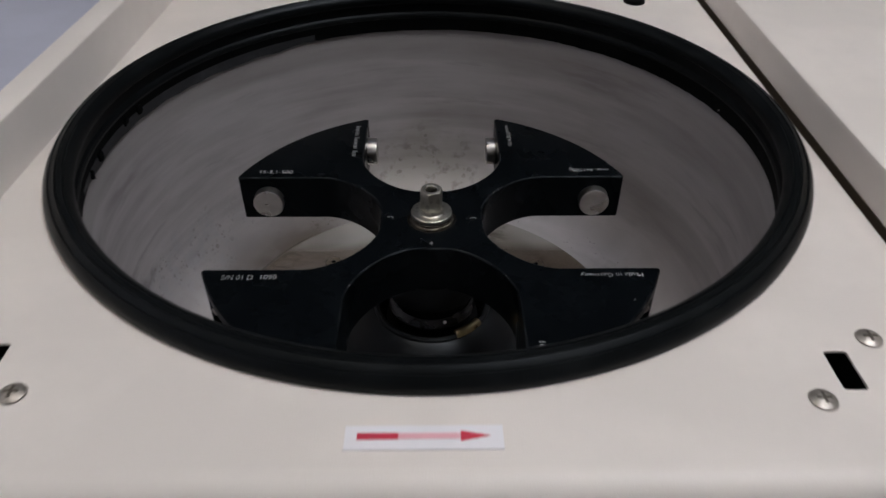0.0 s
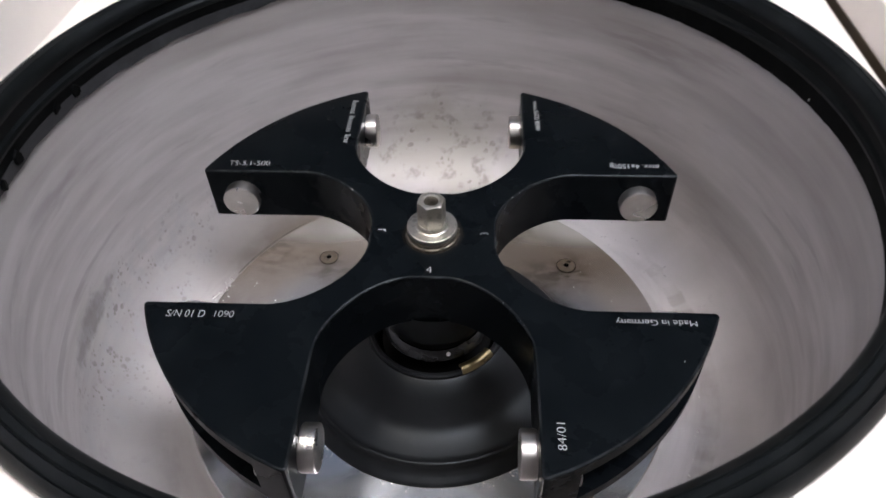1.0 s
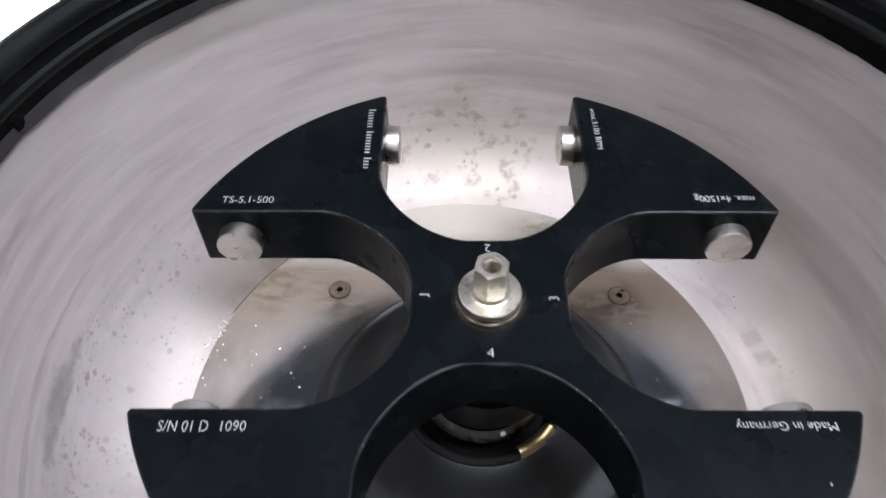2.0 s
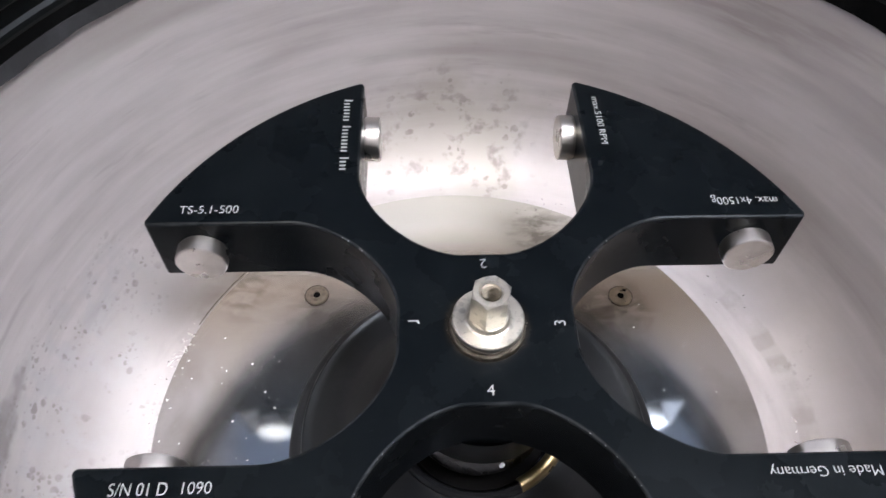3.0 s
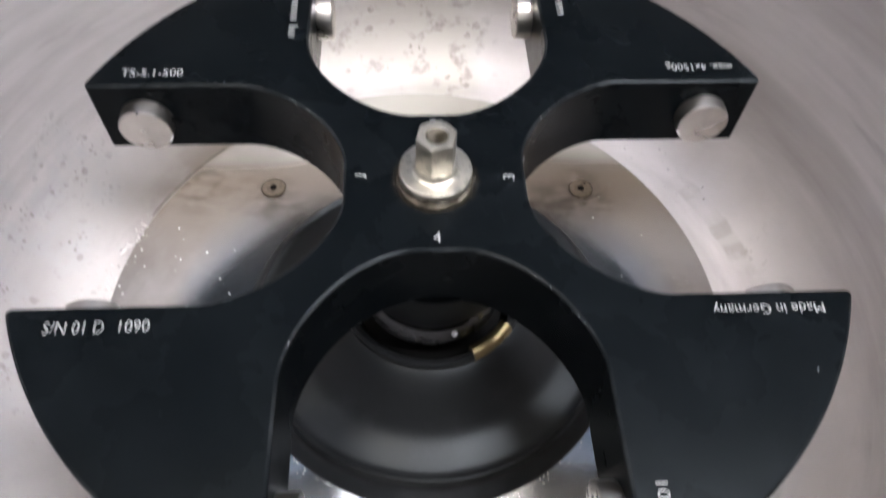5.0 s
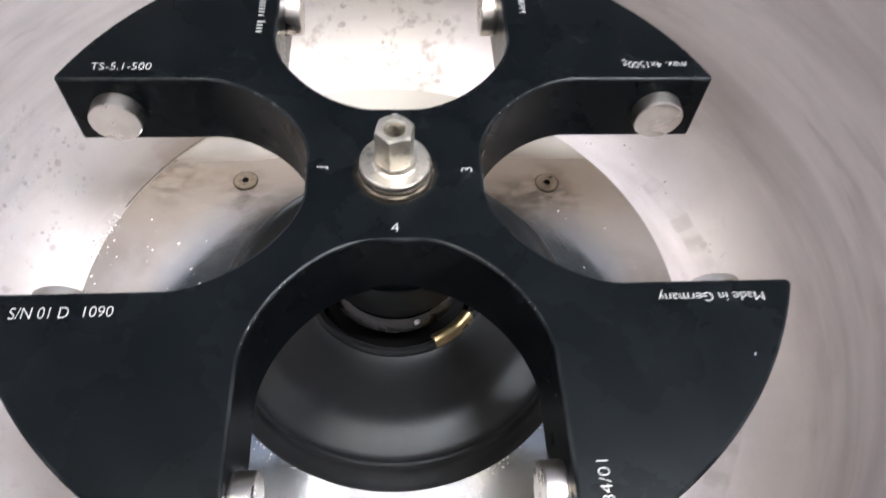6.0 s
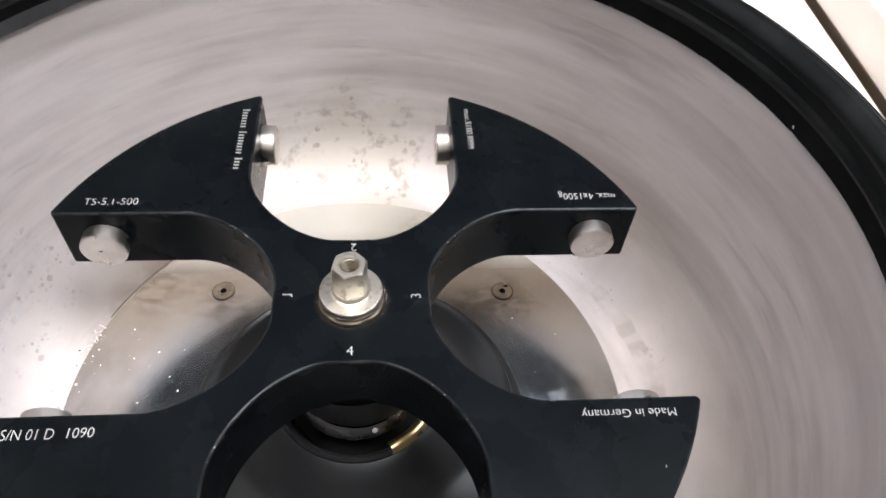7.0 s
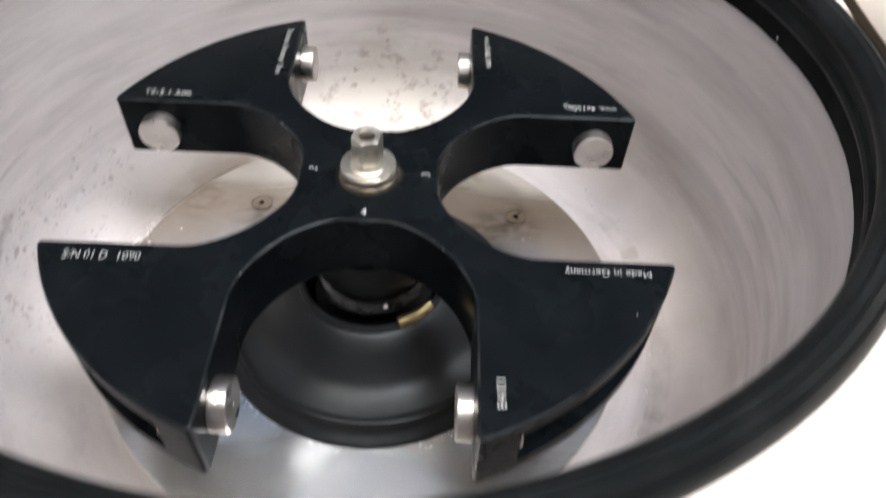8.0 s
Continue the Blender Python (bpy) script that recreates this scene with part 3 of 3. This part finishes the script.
def foam_scrap(a, z, size):
    """A torn scrap of foam that hangs over the tape."""
    bm = bmesh.new()
    rng = random.Random(int(a))
    rim = [(size * rng.uniform(0.5, 1.2) * math.cos(k * 0.9), size * rng.uniform(0.5, 1.3) * math.sin(k * 0.9)) for k in range(7)]
    turn = Matrix.Rotation(radians(a), 4, "Z") @ Matrix.Translation((0.2190, 0, z)) @ Matrix.Rotation(radians(-90), 4, "Y")
    low = [bm.verts.new(turn @ Vector((y, x, -0.0004))) for x, y in rim]
    high = [bm.verts.new(turn @ Vector((y * 0.9, x * 0.9, 0.0006 + 0.0008 * rng.random()))) for x, y in rim]
    for k in range(7):
        bm.faces.new((low[k], low[(k + 1) % 7], high[(k + 1) % 7], high[k]))
    bm.faces.new(high)
    part("foam_scrap", bm, SKIRT, machine, "torn scrap of black foam over the tape")


for a, z, size in ((166.3, 0.0618, 0.0042), (171, 0.0612, 0.0030), (182.5, 0.0590, 0.0050), (188, 0.0580, 0.0034)):
    foam_scrap(a, z, size)

# latch slots and screws in the deck
for x, y in LATCHES:
    # black walls put the shade of a deep opening into the colour
    bm = bmesh.new()
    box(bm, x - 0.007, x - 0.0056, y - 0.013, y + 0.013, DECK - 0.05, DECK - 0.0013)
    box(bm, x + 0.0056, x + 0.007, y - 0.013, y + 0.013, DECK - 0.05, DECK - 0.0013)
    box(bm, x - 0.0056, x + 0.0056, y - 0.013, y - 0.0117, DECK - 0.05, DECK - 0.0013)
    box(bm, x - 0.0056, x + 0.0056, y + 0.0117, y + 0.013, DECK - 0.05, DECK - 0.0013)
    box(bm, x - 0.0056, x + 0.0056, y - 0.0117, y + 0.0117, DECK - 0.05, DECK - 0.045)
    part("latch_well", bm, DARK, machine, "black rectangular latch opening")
for x, y in ((0.1934, -0.2022), (0.1585, -0.2365), (-0.205, -0.197), (-0.169, -0.2302)):
    cross_screw("deck_screw", machine, x, y, DECK + 0.0003, 0.0058)
bm = bmesh.new()
lathe(bm, [(0, 0.006), (0.006, 0.0055), (0.009, 0.003), (0.0095, 0)], 32)
part("grommet", bm, SKIRT, machine, "black rubber grommet on the deck", m=Matrix.Translation((0.184, 0.223, DECK)))

# the arrow sticker
sticker = part("direction_sticker", box(bmesh.new(), -0.0327, 0.0281, -0.2590, -0.2478, DECK + 0.0002, DECK + 0.0006), STICKER, machine, "white sticker with a red rotation arrow")
part("arrow_tail", box(bmesh.new(), -0.0280, -0.0122, -0.2543, -0.2513, DECK + 0.0006, DECK + 0.0008), RED, sticker)
part("arrow_shaft", box(bmesh.new(), -0.0122, 0.0118, -0.2541, -0.2515, DECK + 0.0006, DECK + 0.0008), PINK, sticker)
part("arrow_head", prism(bmesh.new(), [(0.0118, -0.2552), (0.0232, -0.2528), (0.0118, -0.2504)], DECK + 0.0006, DECK + 0.0008), RED, sticker)

# motor boot, brass ring, spindle
boot_profile = [(0.0405, -0.1010), (0.0410, -0.0815), (0.0425, -0.0788), (0.0446, -0.0780), (0.0460, -0.0792), (0.0462, -0.0812), (0.0500, -0.0830), (0.0560, -0.0887), (0.0625, -0.0952), (0.0668, -0.0994), (0.0700, -0.1018), (0.0735, -0.1032), (0.0785, -0.1042), (0.0850, -0.1052), (0.0872, -0.1053), (0.0884, -0.1048), (0.0896, -0.1043), (0.0905, -0.1047), (0.0911, -0.1060), (0.0912, -0.1072), (0.0915, -0.1105), (0.0925, -0.1125), (0.0945, -0.1140), (0.0968, -0.1152), (0.0985, -0.1164), (0.0990, FLOOR + 0.0003)]
part("motor_boot", lathe(bmesh.new(), boot_profile, 128), BOOT, machine, "black moulded rubber cone over the motor")
part("brass_ring", lathe(bmesh.new(), [(0.0398, -0.0802), (0.0398, -0.0775), (0.0403, -0.0765), (0.0412, -0.0759), (0.0427, -0.0756), (0.0443, -0.0759), (0.0455, -0.0768), (0.0463, -0.0781), (0.0466, -0.0798), (0.0462, -0.0798), (0.0455, -0.0780), (0.0430, -0.0772), (0.0404, -0.0780), (0.0404, -0.0802)], 28, True, start=-66, sweep=30), BRASS, machine, "rounded brass clip over the lip of the rubber cone")
part("spindle", lathe(bmesh.new(), [(0, -0.118), (0.0366, -0.118), (0.0366, -0.093), (0.020, -0.093), (0.020, -0.050), (0, -0.050)], 64), DARK, machine)

# countersunk screws in the bowl floor
for x, y in ((-0.0918, 0.0945), (0.0964, 0.0902), (0.0925, -0.096), (-0.0955, -0.093)):
    bm = bmesh.new()
    lathe(bm, [(0.0021, 0.0002), (0.0022, 0.0008), (0.0038, 0.0008), (0.0044, 0.0006), (0.0048, 0.0008), (0.0066, 0.0007), (0.0070, 0)], 28)
    bolt = part("floor_bolt", bm, BOLT, machine, m=Matrix.Translation((x, y, FLOOR + 0.0003)))
    bm = bmesh.new()
    lathe(bm, [(0, 0.0004), (0.0025, 0.0004)], 6)
    part("socket", bm, DARK, bolt)
    bm = bmesh.new()
    lathe(bm, [(0.0070, 0.0001), (0.0075, 0.0001)], 28)
    part("countersink", bm, RUST, bolt)


# ---------------------------------------------------------------- the rotor
def rotor_outline(pocket=0.0):
    """The four-armed outline, anticlockwise. pocket: how far the outer face of each arm is set back between its cheeks."""
    whole = []
    for k in range(4):
        whole += [rot(p, 90 * k) for p in rotor_quarter(0.0352 if k == 3 else 0.0372, pocket)]
    return whole


def slot_bend(a, u0):
    """A place on the flattened bend between a slot's inner end (a = 0) and its straight side."""
    v0, u1, p = 0.0095, 0.086, 1.2
    return u1 - (u1 - u0) * max(0.0, math.cos(a)) ** p, v0 + (A - v0) * math.sin(a) ** p


def rotor_quarter(u0, pocket):
    """A slot along x and the arm that follows it."""
    quarter = []
    bend = [slot_bend(math.pi / 2 * i / 16, u0) for i in range(17)]
    first = math.atan2(A, B)
    arc = [(R * math.cos(a), R * math.sin(a)) for a in [first + (math.pi / 2 - 2 * first) * i / 28 for i in range(29)]]
    quarter += corner(rot(arc[-2], -90), (B, -A), (0.1, -A), 0.0022)
    quarter += [(u, -v) for u, v in bend[::-1]]
    quarter += bend
    quarter += corner((0.1, A), (B, A), arc[1], 0.0022)
    if pocket:
        lo, hi = 4, 24
        k = 1 - pocket / R
        quarter += arc[1:lo + 1] + [(x * k, y * k) for x, y in arc[lo:hi + 1]] + arc[hi:-1]
    else:
        quarter += arc[1:-1]
    return quarter


def rot(p, deg):
    c, s = math.cos(radians(deg)), math.sin(radians(deg))
    return (p[0] * c - p[1] * s, p[0] * s + p[1] * c)


rotor = thing("rotor", (0, 0, -0.092), "black anodised four-arm swing-out rotor with steel pins", "rotor")
bm = bmesh.new()
prism(bm, rotor_outline(), -0.0085, 0, top=0.0012)
prism(bm, rotor_outline(0.030), -0.031, -0.0085)
prism(bm, rotor_outline(), -THICK, -0.031, bottom=0.0008)
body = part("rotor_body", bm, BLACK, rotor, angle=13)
part("rotor_hub", lathe(bmesh.new(), [(0.0372, -0.036), (0.0372, -0.0560), (0.0355, -0.0600), (0.0312, -0.0625), (0.0304, -0.0640), (0.0304, -0.0840), (0.0205, -0.0920), (0, -0.0920)], 96), HUB, rotor, "glossy black hub neck under the arms")
part("hub_flange", lathe(bmesh.new(), [(0.0302, -0.0712), (0.0313, -0.0711), (0.0341, -0.0762), (0.0343, -0.0767), (0.0341, -0.0771), (0.0345, -0.0777), (0.0343, -0.0786), (0.0325, -0.0796), (0.0302, -0.0800)], 96), FLANGE, rotor, "bevelled dark metal flange round the hub")
bm = bmesh.new()
lathe(bm, [(0, 0.0006), (0.0013, 0.0005), (0.0016, 0)], 16)
part("index_dot", bm, DOT, rotor, "small white index dot", m=Matrix.Rotation(radians(-73), 4, "Z") @ Matrix.Translation((0.0327, 0, -0.074)) @ Matrix.Rotation(radians(61), 4, "Y"))

# trunnion pins: one on each face of each slot
bm = bmesh.new()
lathe(bm, [(0, 0.0082), (0.0008, 0.0078), (0.0012, 0.0082), (0.0113, 0.0082), (0.0119, 0.0077), (0.0120, 0.0070), (0.0120, 0.0008), (0.0116, 0.0004), (0.0116, -0.001)], 48)
pin_mesh = finish("trunnion_pin", bm, PIN)
end_mesh = finish("pin_end", lathe(bmesh.new(), [(0, 0.0072), (0.0040, 0.0072), (0.0048, 0.0064), (0.0050, 0.0), (0.0050, -0.004)], 24), PIN)
for k in range(4):
    for side in (-1, 1):
        m = Matrix.Rotation(radians(90 * k), 4, "Z") @ Matrix.Translation((0.1298, side * A, -0.0197)) @ Matrix.Rotation(radians(90 * side), 4, "X")
        place("trunnion_pin", pin_mesh, rotor, m)
        m = Matrix.Rotation(radians(90 * k), 4, "Z") @ Matrix.Translation((0.1400, side * 0.0690, -0.0197)) @ Matrix.Rotation(radians(-90 * side), 4, "X")
        place("pin_end", end_mesh, rotor, m)

def uneven(i, a):
    """Dirt has built up unevenly round the foot."""
    return (0.0005 * noise.noise((math.cos(a) * 5, math.sin(a) * 5, i)), 0) if i in (1, 2, 3) else (0, 0)


# the tie-down stud: washer, rings, hexagon and threaded bore
# brown tone: stain on the rings, painted shade inside the bore
STAINED_SHADED = turned("stained_shaded_steel", (0.17, 0.15, 0.12), 0.45, 0.6)
stud = part("stud_washer", lathe(bmesh.new(), [(0.0080, 0.0083), (0.0141, 0.0083), (0.0146, 0.0079), (0.0146, 0.0055), (0.0142, 0.0052), (0.0080, 0.0052)], 64, True), NUT, rotor, "bright steel stud with a washer and threaded hexagon", m=Matrix.Translation((0, -0.0012, 0)))
part("stud_ring", lathe(bmesh.new(), [(0.0085, 0.0044), (0.0140, 0.0044), (0.0144, 0.0041), (0.0144, 0.0034), (0.0085, 0.0034)], 64, True), STAINED_SHADED, stud)
part("stud_base", lathe(bmesh.new(), [(0.0085, 0.0026), (0.0146, 0.0026), (0.0154, 0.0020), (0.0158, 0.0002), (0.0085, 0.0002)], 64, True, wave=uneven), STAINED_SHADED, stud, "stained base ring")
# the dark core paints shade into the grooves between the rings
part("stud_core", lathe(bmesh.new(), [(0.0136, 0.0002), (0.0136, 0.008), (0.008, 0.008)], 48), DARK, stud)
bm = bmesh.new()
lathe(bm, [(0.0096, 0.0083), (0.0088, 0.0087), (0.0083, 0.0096), (0.0080, 0.0108), (0.006, 0.0108)], 48)
part("stud_collar", bm, NUT, stud)


def hexagon():
    """A hexagon with its upper corners turned off and a threaded bore."""
    bm = bmesh.new()
    rc, z0, z1, rb = 0.0082, 0.0094, 0.0272, 0.0042
    af = rc * math.cos(math.pi / 6)

    def side(k, z_of):
        """A point of the hexagon's side, four to a face, with a corner at k = 0."""
        a = 2 * math.pi * k / 24
        r = af / math.cos(a % (math.pi / 3) - math.pi / 6)
        return bm.verts.new((r * math.cos(a + math.pi / 2), r * math.sin(a + math.pi / 2), z_of(r)))

    low = [side(k, lambda r: z0) for k in range(24)]
    high = [side(k, lambda r: z1 - 0.0002 - (r - af) * 0.7) for k in range(24)]
    top = [bm.verts.new((af * 0.985 * math.cos(2 * math.pi * k / 24 + math.pi / 2), af * 0.985 * math.sin(2 * math.pi * k / 24 + math.pi / 2), z1)) for k in range(24)]
    lip = [bm.verts.new(((rb + 0.0008) * math.cos(2 * math.pi * k / 24 + math.pi / 2), (rb + 0.0008) * math.sin(2 * math.pi * k / 24 + math.pi / 2), z1)) for k in range(24)]
    hole = [bm.verts.new((rb * math.cos(2 * math.pi * k / 24 + math.pi / 2), rb * math.sin(2 * math.pi * k / 24 + math.pi / 2), z1 - 0.0009)) for k in range(24)]
    for p, q in zip((low, high, top, lip), (high, top, lip, hole)):
        for k in range(24):
            bm.faces.new((p[k], p[(k + 1) % 24], q[(k + 1) % 24], q[k]))
    return bm


hexa = part("stud_hexagon", hexagon(), NUT, stud, m=Matrix.Rotation(radians(-14), 4, "Z"), angle=24)
thread = []
for i in range(8):
    z = 0.0263 - i * 0.0016
    thread += [(0.0046, z), (0.0046, z - 0.0004), (0.0033, z - 0.0008), (0.0033, z - 0.0010)]
# darker threads and a near-black bottom paint in the bore's shade
part("threaded_bore", lathe(bmesh.new(), thread, 32), STAINED_SHADED, hexa, angle=20)
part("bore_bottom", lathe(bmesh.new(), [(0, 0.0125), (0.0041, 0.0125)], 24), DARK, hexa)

# engraved and filled markings
Z = 0.00005
lettering("marking", "TS-5.1-500", 0.0049, -0.1377, 0.0624, Z, 0, WHITE, body, 0.0270)
lettering("marking", "max. 4x1500g", 0.0047, 0.1418, 0.0682, Z, 180, WHITE, body, 0.0312)
lettering("marking", "max.5100 RPM", 0.0036, 0.0647, 0.1398, Z, -90, WHITE, body, 0.0349)
lettering("marking", "Made in Germany", 0.0041, 0.1398, -0.0618, Z, 180, WHITE, body, 0.0412)
lettering("marking", "S/N 01 D", 0.0050, -0.1378, -0.0668, Z, 0, WHITE, body, 0.0205)
lettering("marking", "1090", 0.0046, -0.1120, -0.0665, Z, 0, WHITE, body, 0.0102)
lettering("marking", "84/01", 0.0043, 0.0678, -0.1385, Z, 90, WHITE, body, 0.0140)
for text, deg in (("3", 0), ("2", 90), ("1", 180), ("4", 270)):
    x, y = rot((0.0326, -0.0018), deg)
    lettering("slot_number", text, 0.0050, x, y + 0.0013, Z, deg + 90, WHITE, body)
# a maker's name as plain bars
x = 0.1392
for count in (7, 8, 4):
    for i in range(count):
        tall = 0.0042 if i == 0 else 0.0029
        part("marking_bar", box(bmesh.new(), -0.0658, -0.0658 + tall, x - 0.0011, x, Z - 0.0003, Z + 0.00002), FADED, body)
        x -= 0.00245
    x -= 0.0026
# the flag of the numeral one
part("numeral_flag", prism(bmesh.new(), [(-0.0291, 0.0030), (-0.0286, 0.0032), (-0.0276, 0.0016), (-0.0281, 0.0014)], Z - 0.0003, Z + 0.00002), WHITE, body)


# ---------------------------------------------------------------- dirt and wear
def flakes(bm, count, where, small, large, seed, thin=1.0):
    """Irregular thin flakes. where(rng) gives a place and a normal."""
    rng = random.Random(seed)
    for _ in range(count):
        p, up = where(rng)
        r = small + (large - small) * rng.random() ** 3
        turn = up.to_track_quat("Z", "Y").to_matrix().to_4x4()
        m = Matrix.Translation(p) @ turn @ pose(0, 0, 0, 0, 0, rng.uniform(0, 360))
        n = rng.choice((4, 5, 6))
        rim = [(r * rng.uniform(0.5, 1.1) * math.cos(2 * math.pi * k / n), thin * r * rng.uniform(0.4, 0.9) * math.sin(2 * math.pi * k / n)) for k in range(n)]
        low = [bm.verts.new(m @ Vector((x, y, 0))) for x, y in rim]
        tip = bm.verts.new(m @ Vector((0, 0, r * rng.uniform(0.25, 0.6))))
        for k in range(n):
            bm.faces.new((low[k], low[(k + 1) % n], tip))
    return bm


def ring_place(r0, r1, a0, a1, z):
    def where(rng):
        a, r = radians(rng.uniform(a0, a1)), rng.uniform(r0, r1)
        return Vector((r * math.cos(a), r * math.sin(a), z)), Vector((0, 0, 1))
    return where


def bowl_place(r0, r1, a0, a1):
    """A place low on the bowl's rounded foot."""
    def where(rng):
        a, r = radians(rng.uniform(a0, a1)), rng.uniform(r0, r1)
        c = max(0.0, (r - 0.1705) / 0.050)
        up = math.sqrt(1 - c * c)
        return Vector((r * math.cos(a), r * math.sin(a), FLOOR + 0.0495 - 0.050 * up)), Vector((-c * math.cos(a), -c * math.sin(a), up))
    return where


def spot_place(x, y, sx, sy, z):
    def where(rng):
        return Vector((rng.gauss(x, sx), rng.gauss(y, sy), z)), Vector((0, 0, 1))
    return where


def plate_edge(rng):
    """A place along the plate's rim, where flakes have gathered."""
    a, r = radians(rng.gauss(*rng.choice(((162, 1.6), (161, 1.6), (166, 4), (175, 8))))), rng.gauss(0.1668, 0.0028)
    return Vector((-0.0065 + r * math.cos(a), 0.0095 + r * math.sin(a), FLOOR + 0.0005)), Vector((0, 0, 1))


FLAKE = material("paint_flake", (0.74, 0.73, 0.71), 0.5)
GRIT = material("grit", (0.030, 0.024, 0.018), 0.9)
CHIP = material("bare_metal_chip", (0.55, 0.56, 0.57), 0.4, 0.6)

bm = bmesh.new()
flakes(bm, 60, ring_place(0.105, 0.168, 155, 205, FLOOR), 0.0002, 0.0010, 4)
flakes(bm, 46, plate_edge, 0.0002, 0.0013, 21, 0.6)
flakes(bm, 12, ring_place(0.105, 0.150, -5, 40, FLOOR), 0.0003, 0.0009, 5)
flakes(bm, 90, ring_place(0.0993, 0.1040, -150, -40, FLOOR), 0.0002, 0.0010, 6, 0.6)
flakes(bm, 70, ring_place(0.0992, 0.1006, -140, -55, FLOOR), 0.0002, 0.0012, 16, 0.6)
flakes(bm, 16, plate_edge, 0.0008, 0.0042, 22, 0.28)
flakes(bm, 16, bowl_place(0.1745, 0.1790, -48, 6), 0.0008, 0.0034, 23, 0.3)
flakes(bm, 2, lambda rng: (Vector((0.2190 * math.cos(0.245), 0.2190 * math.sin(0.245), 0.0600 + rng.uniform(-0.001, 0.001))), Vector((-1, -0.25, 0)).normalized()), 0.0009, 0.0013, 14)
tagged(new("white_flakes", finish("white_flakes", bm, FLAKE)), "white paint flakes scattered on the steel plate", "debris", kind="stuff")
bm = bmesh.new()
flakes(bm, 30, spot_place(0.088, 0.086, 0.016, 0.008, FLOOR), 0.0002, 0.0011, 7, 0.3)
flakes(bm, 22, spot_place(0.045, 0.160, 0.008, 0.006, FLOOR), 0.0003, 0.0009, 9, 0.4)
flakes(bm, 12, spot_place(-0.105, 0.095, 0.016, 0.012, FLOOR), 0.0003, 0.0013, 8, 0.4)
flakes(bm, 46, bowl_place(0.172, 0.194, 20, 46), 0.0003, 0.0016, 41, 0.4)
flakes(bm, 30, bowl_place(0.171, 0.182, 156, 180), 0.0003, 0.0014, 42, 0.4)
flakes(bm, 16, spot_place(0.055, 0.150, 0.010, 0.008, FLOOR), 0.0003, 0.0012, 43, 0.4)
flakes(bm, 12, bowl_place(0.172, 0.186, 60, 78), 0.0003, 0.0012, 44, 0.4)
tagged(new("dark_grit", finish("dark_grit", bm, GRIT)), "dark grit around the floor bolts and bowl foot", "debris", kind="stuff")


def slot_edge(rng):
    """A place on the broken upper edge where a slot bends."""
    k, side, mid, spread = rng.choice(((2, -1, 0.95, 0.06), (2, -1, 0.80, 0.10), (0, 1, 0.9, 0.12), (3, -1, 0.9, 0.25), (3, 1, 0.8, 0.25), (3, -1, 1.2, 0.04), (1, 1, 0.7, 0.3)))
    u, v = slot_bend(min(1.45, max(0.1, rng.gauss(mid, spread))), 0.0352 if k == 3 else 0.0372)
    x, y = rot((u - 0.0003, side * (v + 0.0004)), 90 * k)
    return Vector((x, y, -0.0003)), Vector((rot((0.4, 0), 90 * k)[0], rot((0.4, 0), 90 * k)[1], 1)).normalized()


CRUST = material("pale_crust", (0.20, 0.175, 0.14), 0.8)
part("stud_crust", flakes(bmesh.new(), 110, lambda rng: ring_place(0.0155, 0.0155 + 0.0024 * rng.random() ** 2, -180, 180, 0.0001)(rng), 0.00015, 0.0007, 31), CRUST, body, "dried crust round the foot of the stud", kind="stuff")
part("paint_chips", flakes(bmesh.new(), 64, slot_edge, 0.00008, 0.0006, 11, 0.6), CHIP, body, "pale chips along the worn edges", kind="stuff")
part("edge_nick", prism(bmesh.new(), [(0.1286, -0.0885), (0.1289, -0.0887), (0.1294, -0.0875), (0.1291, -0.0873)], -0.0002, 0.00005), CHIP, body, "bright nick near the rim")
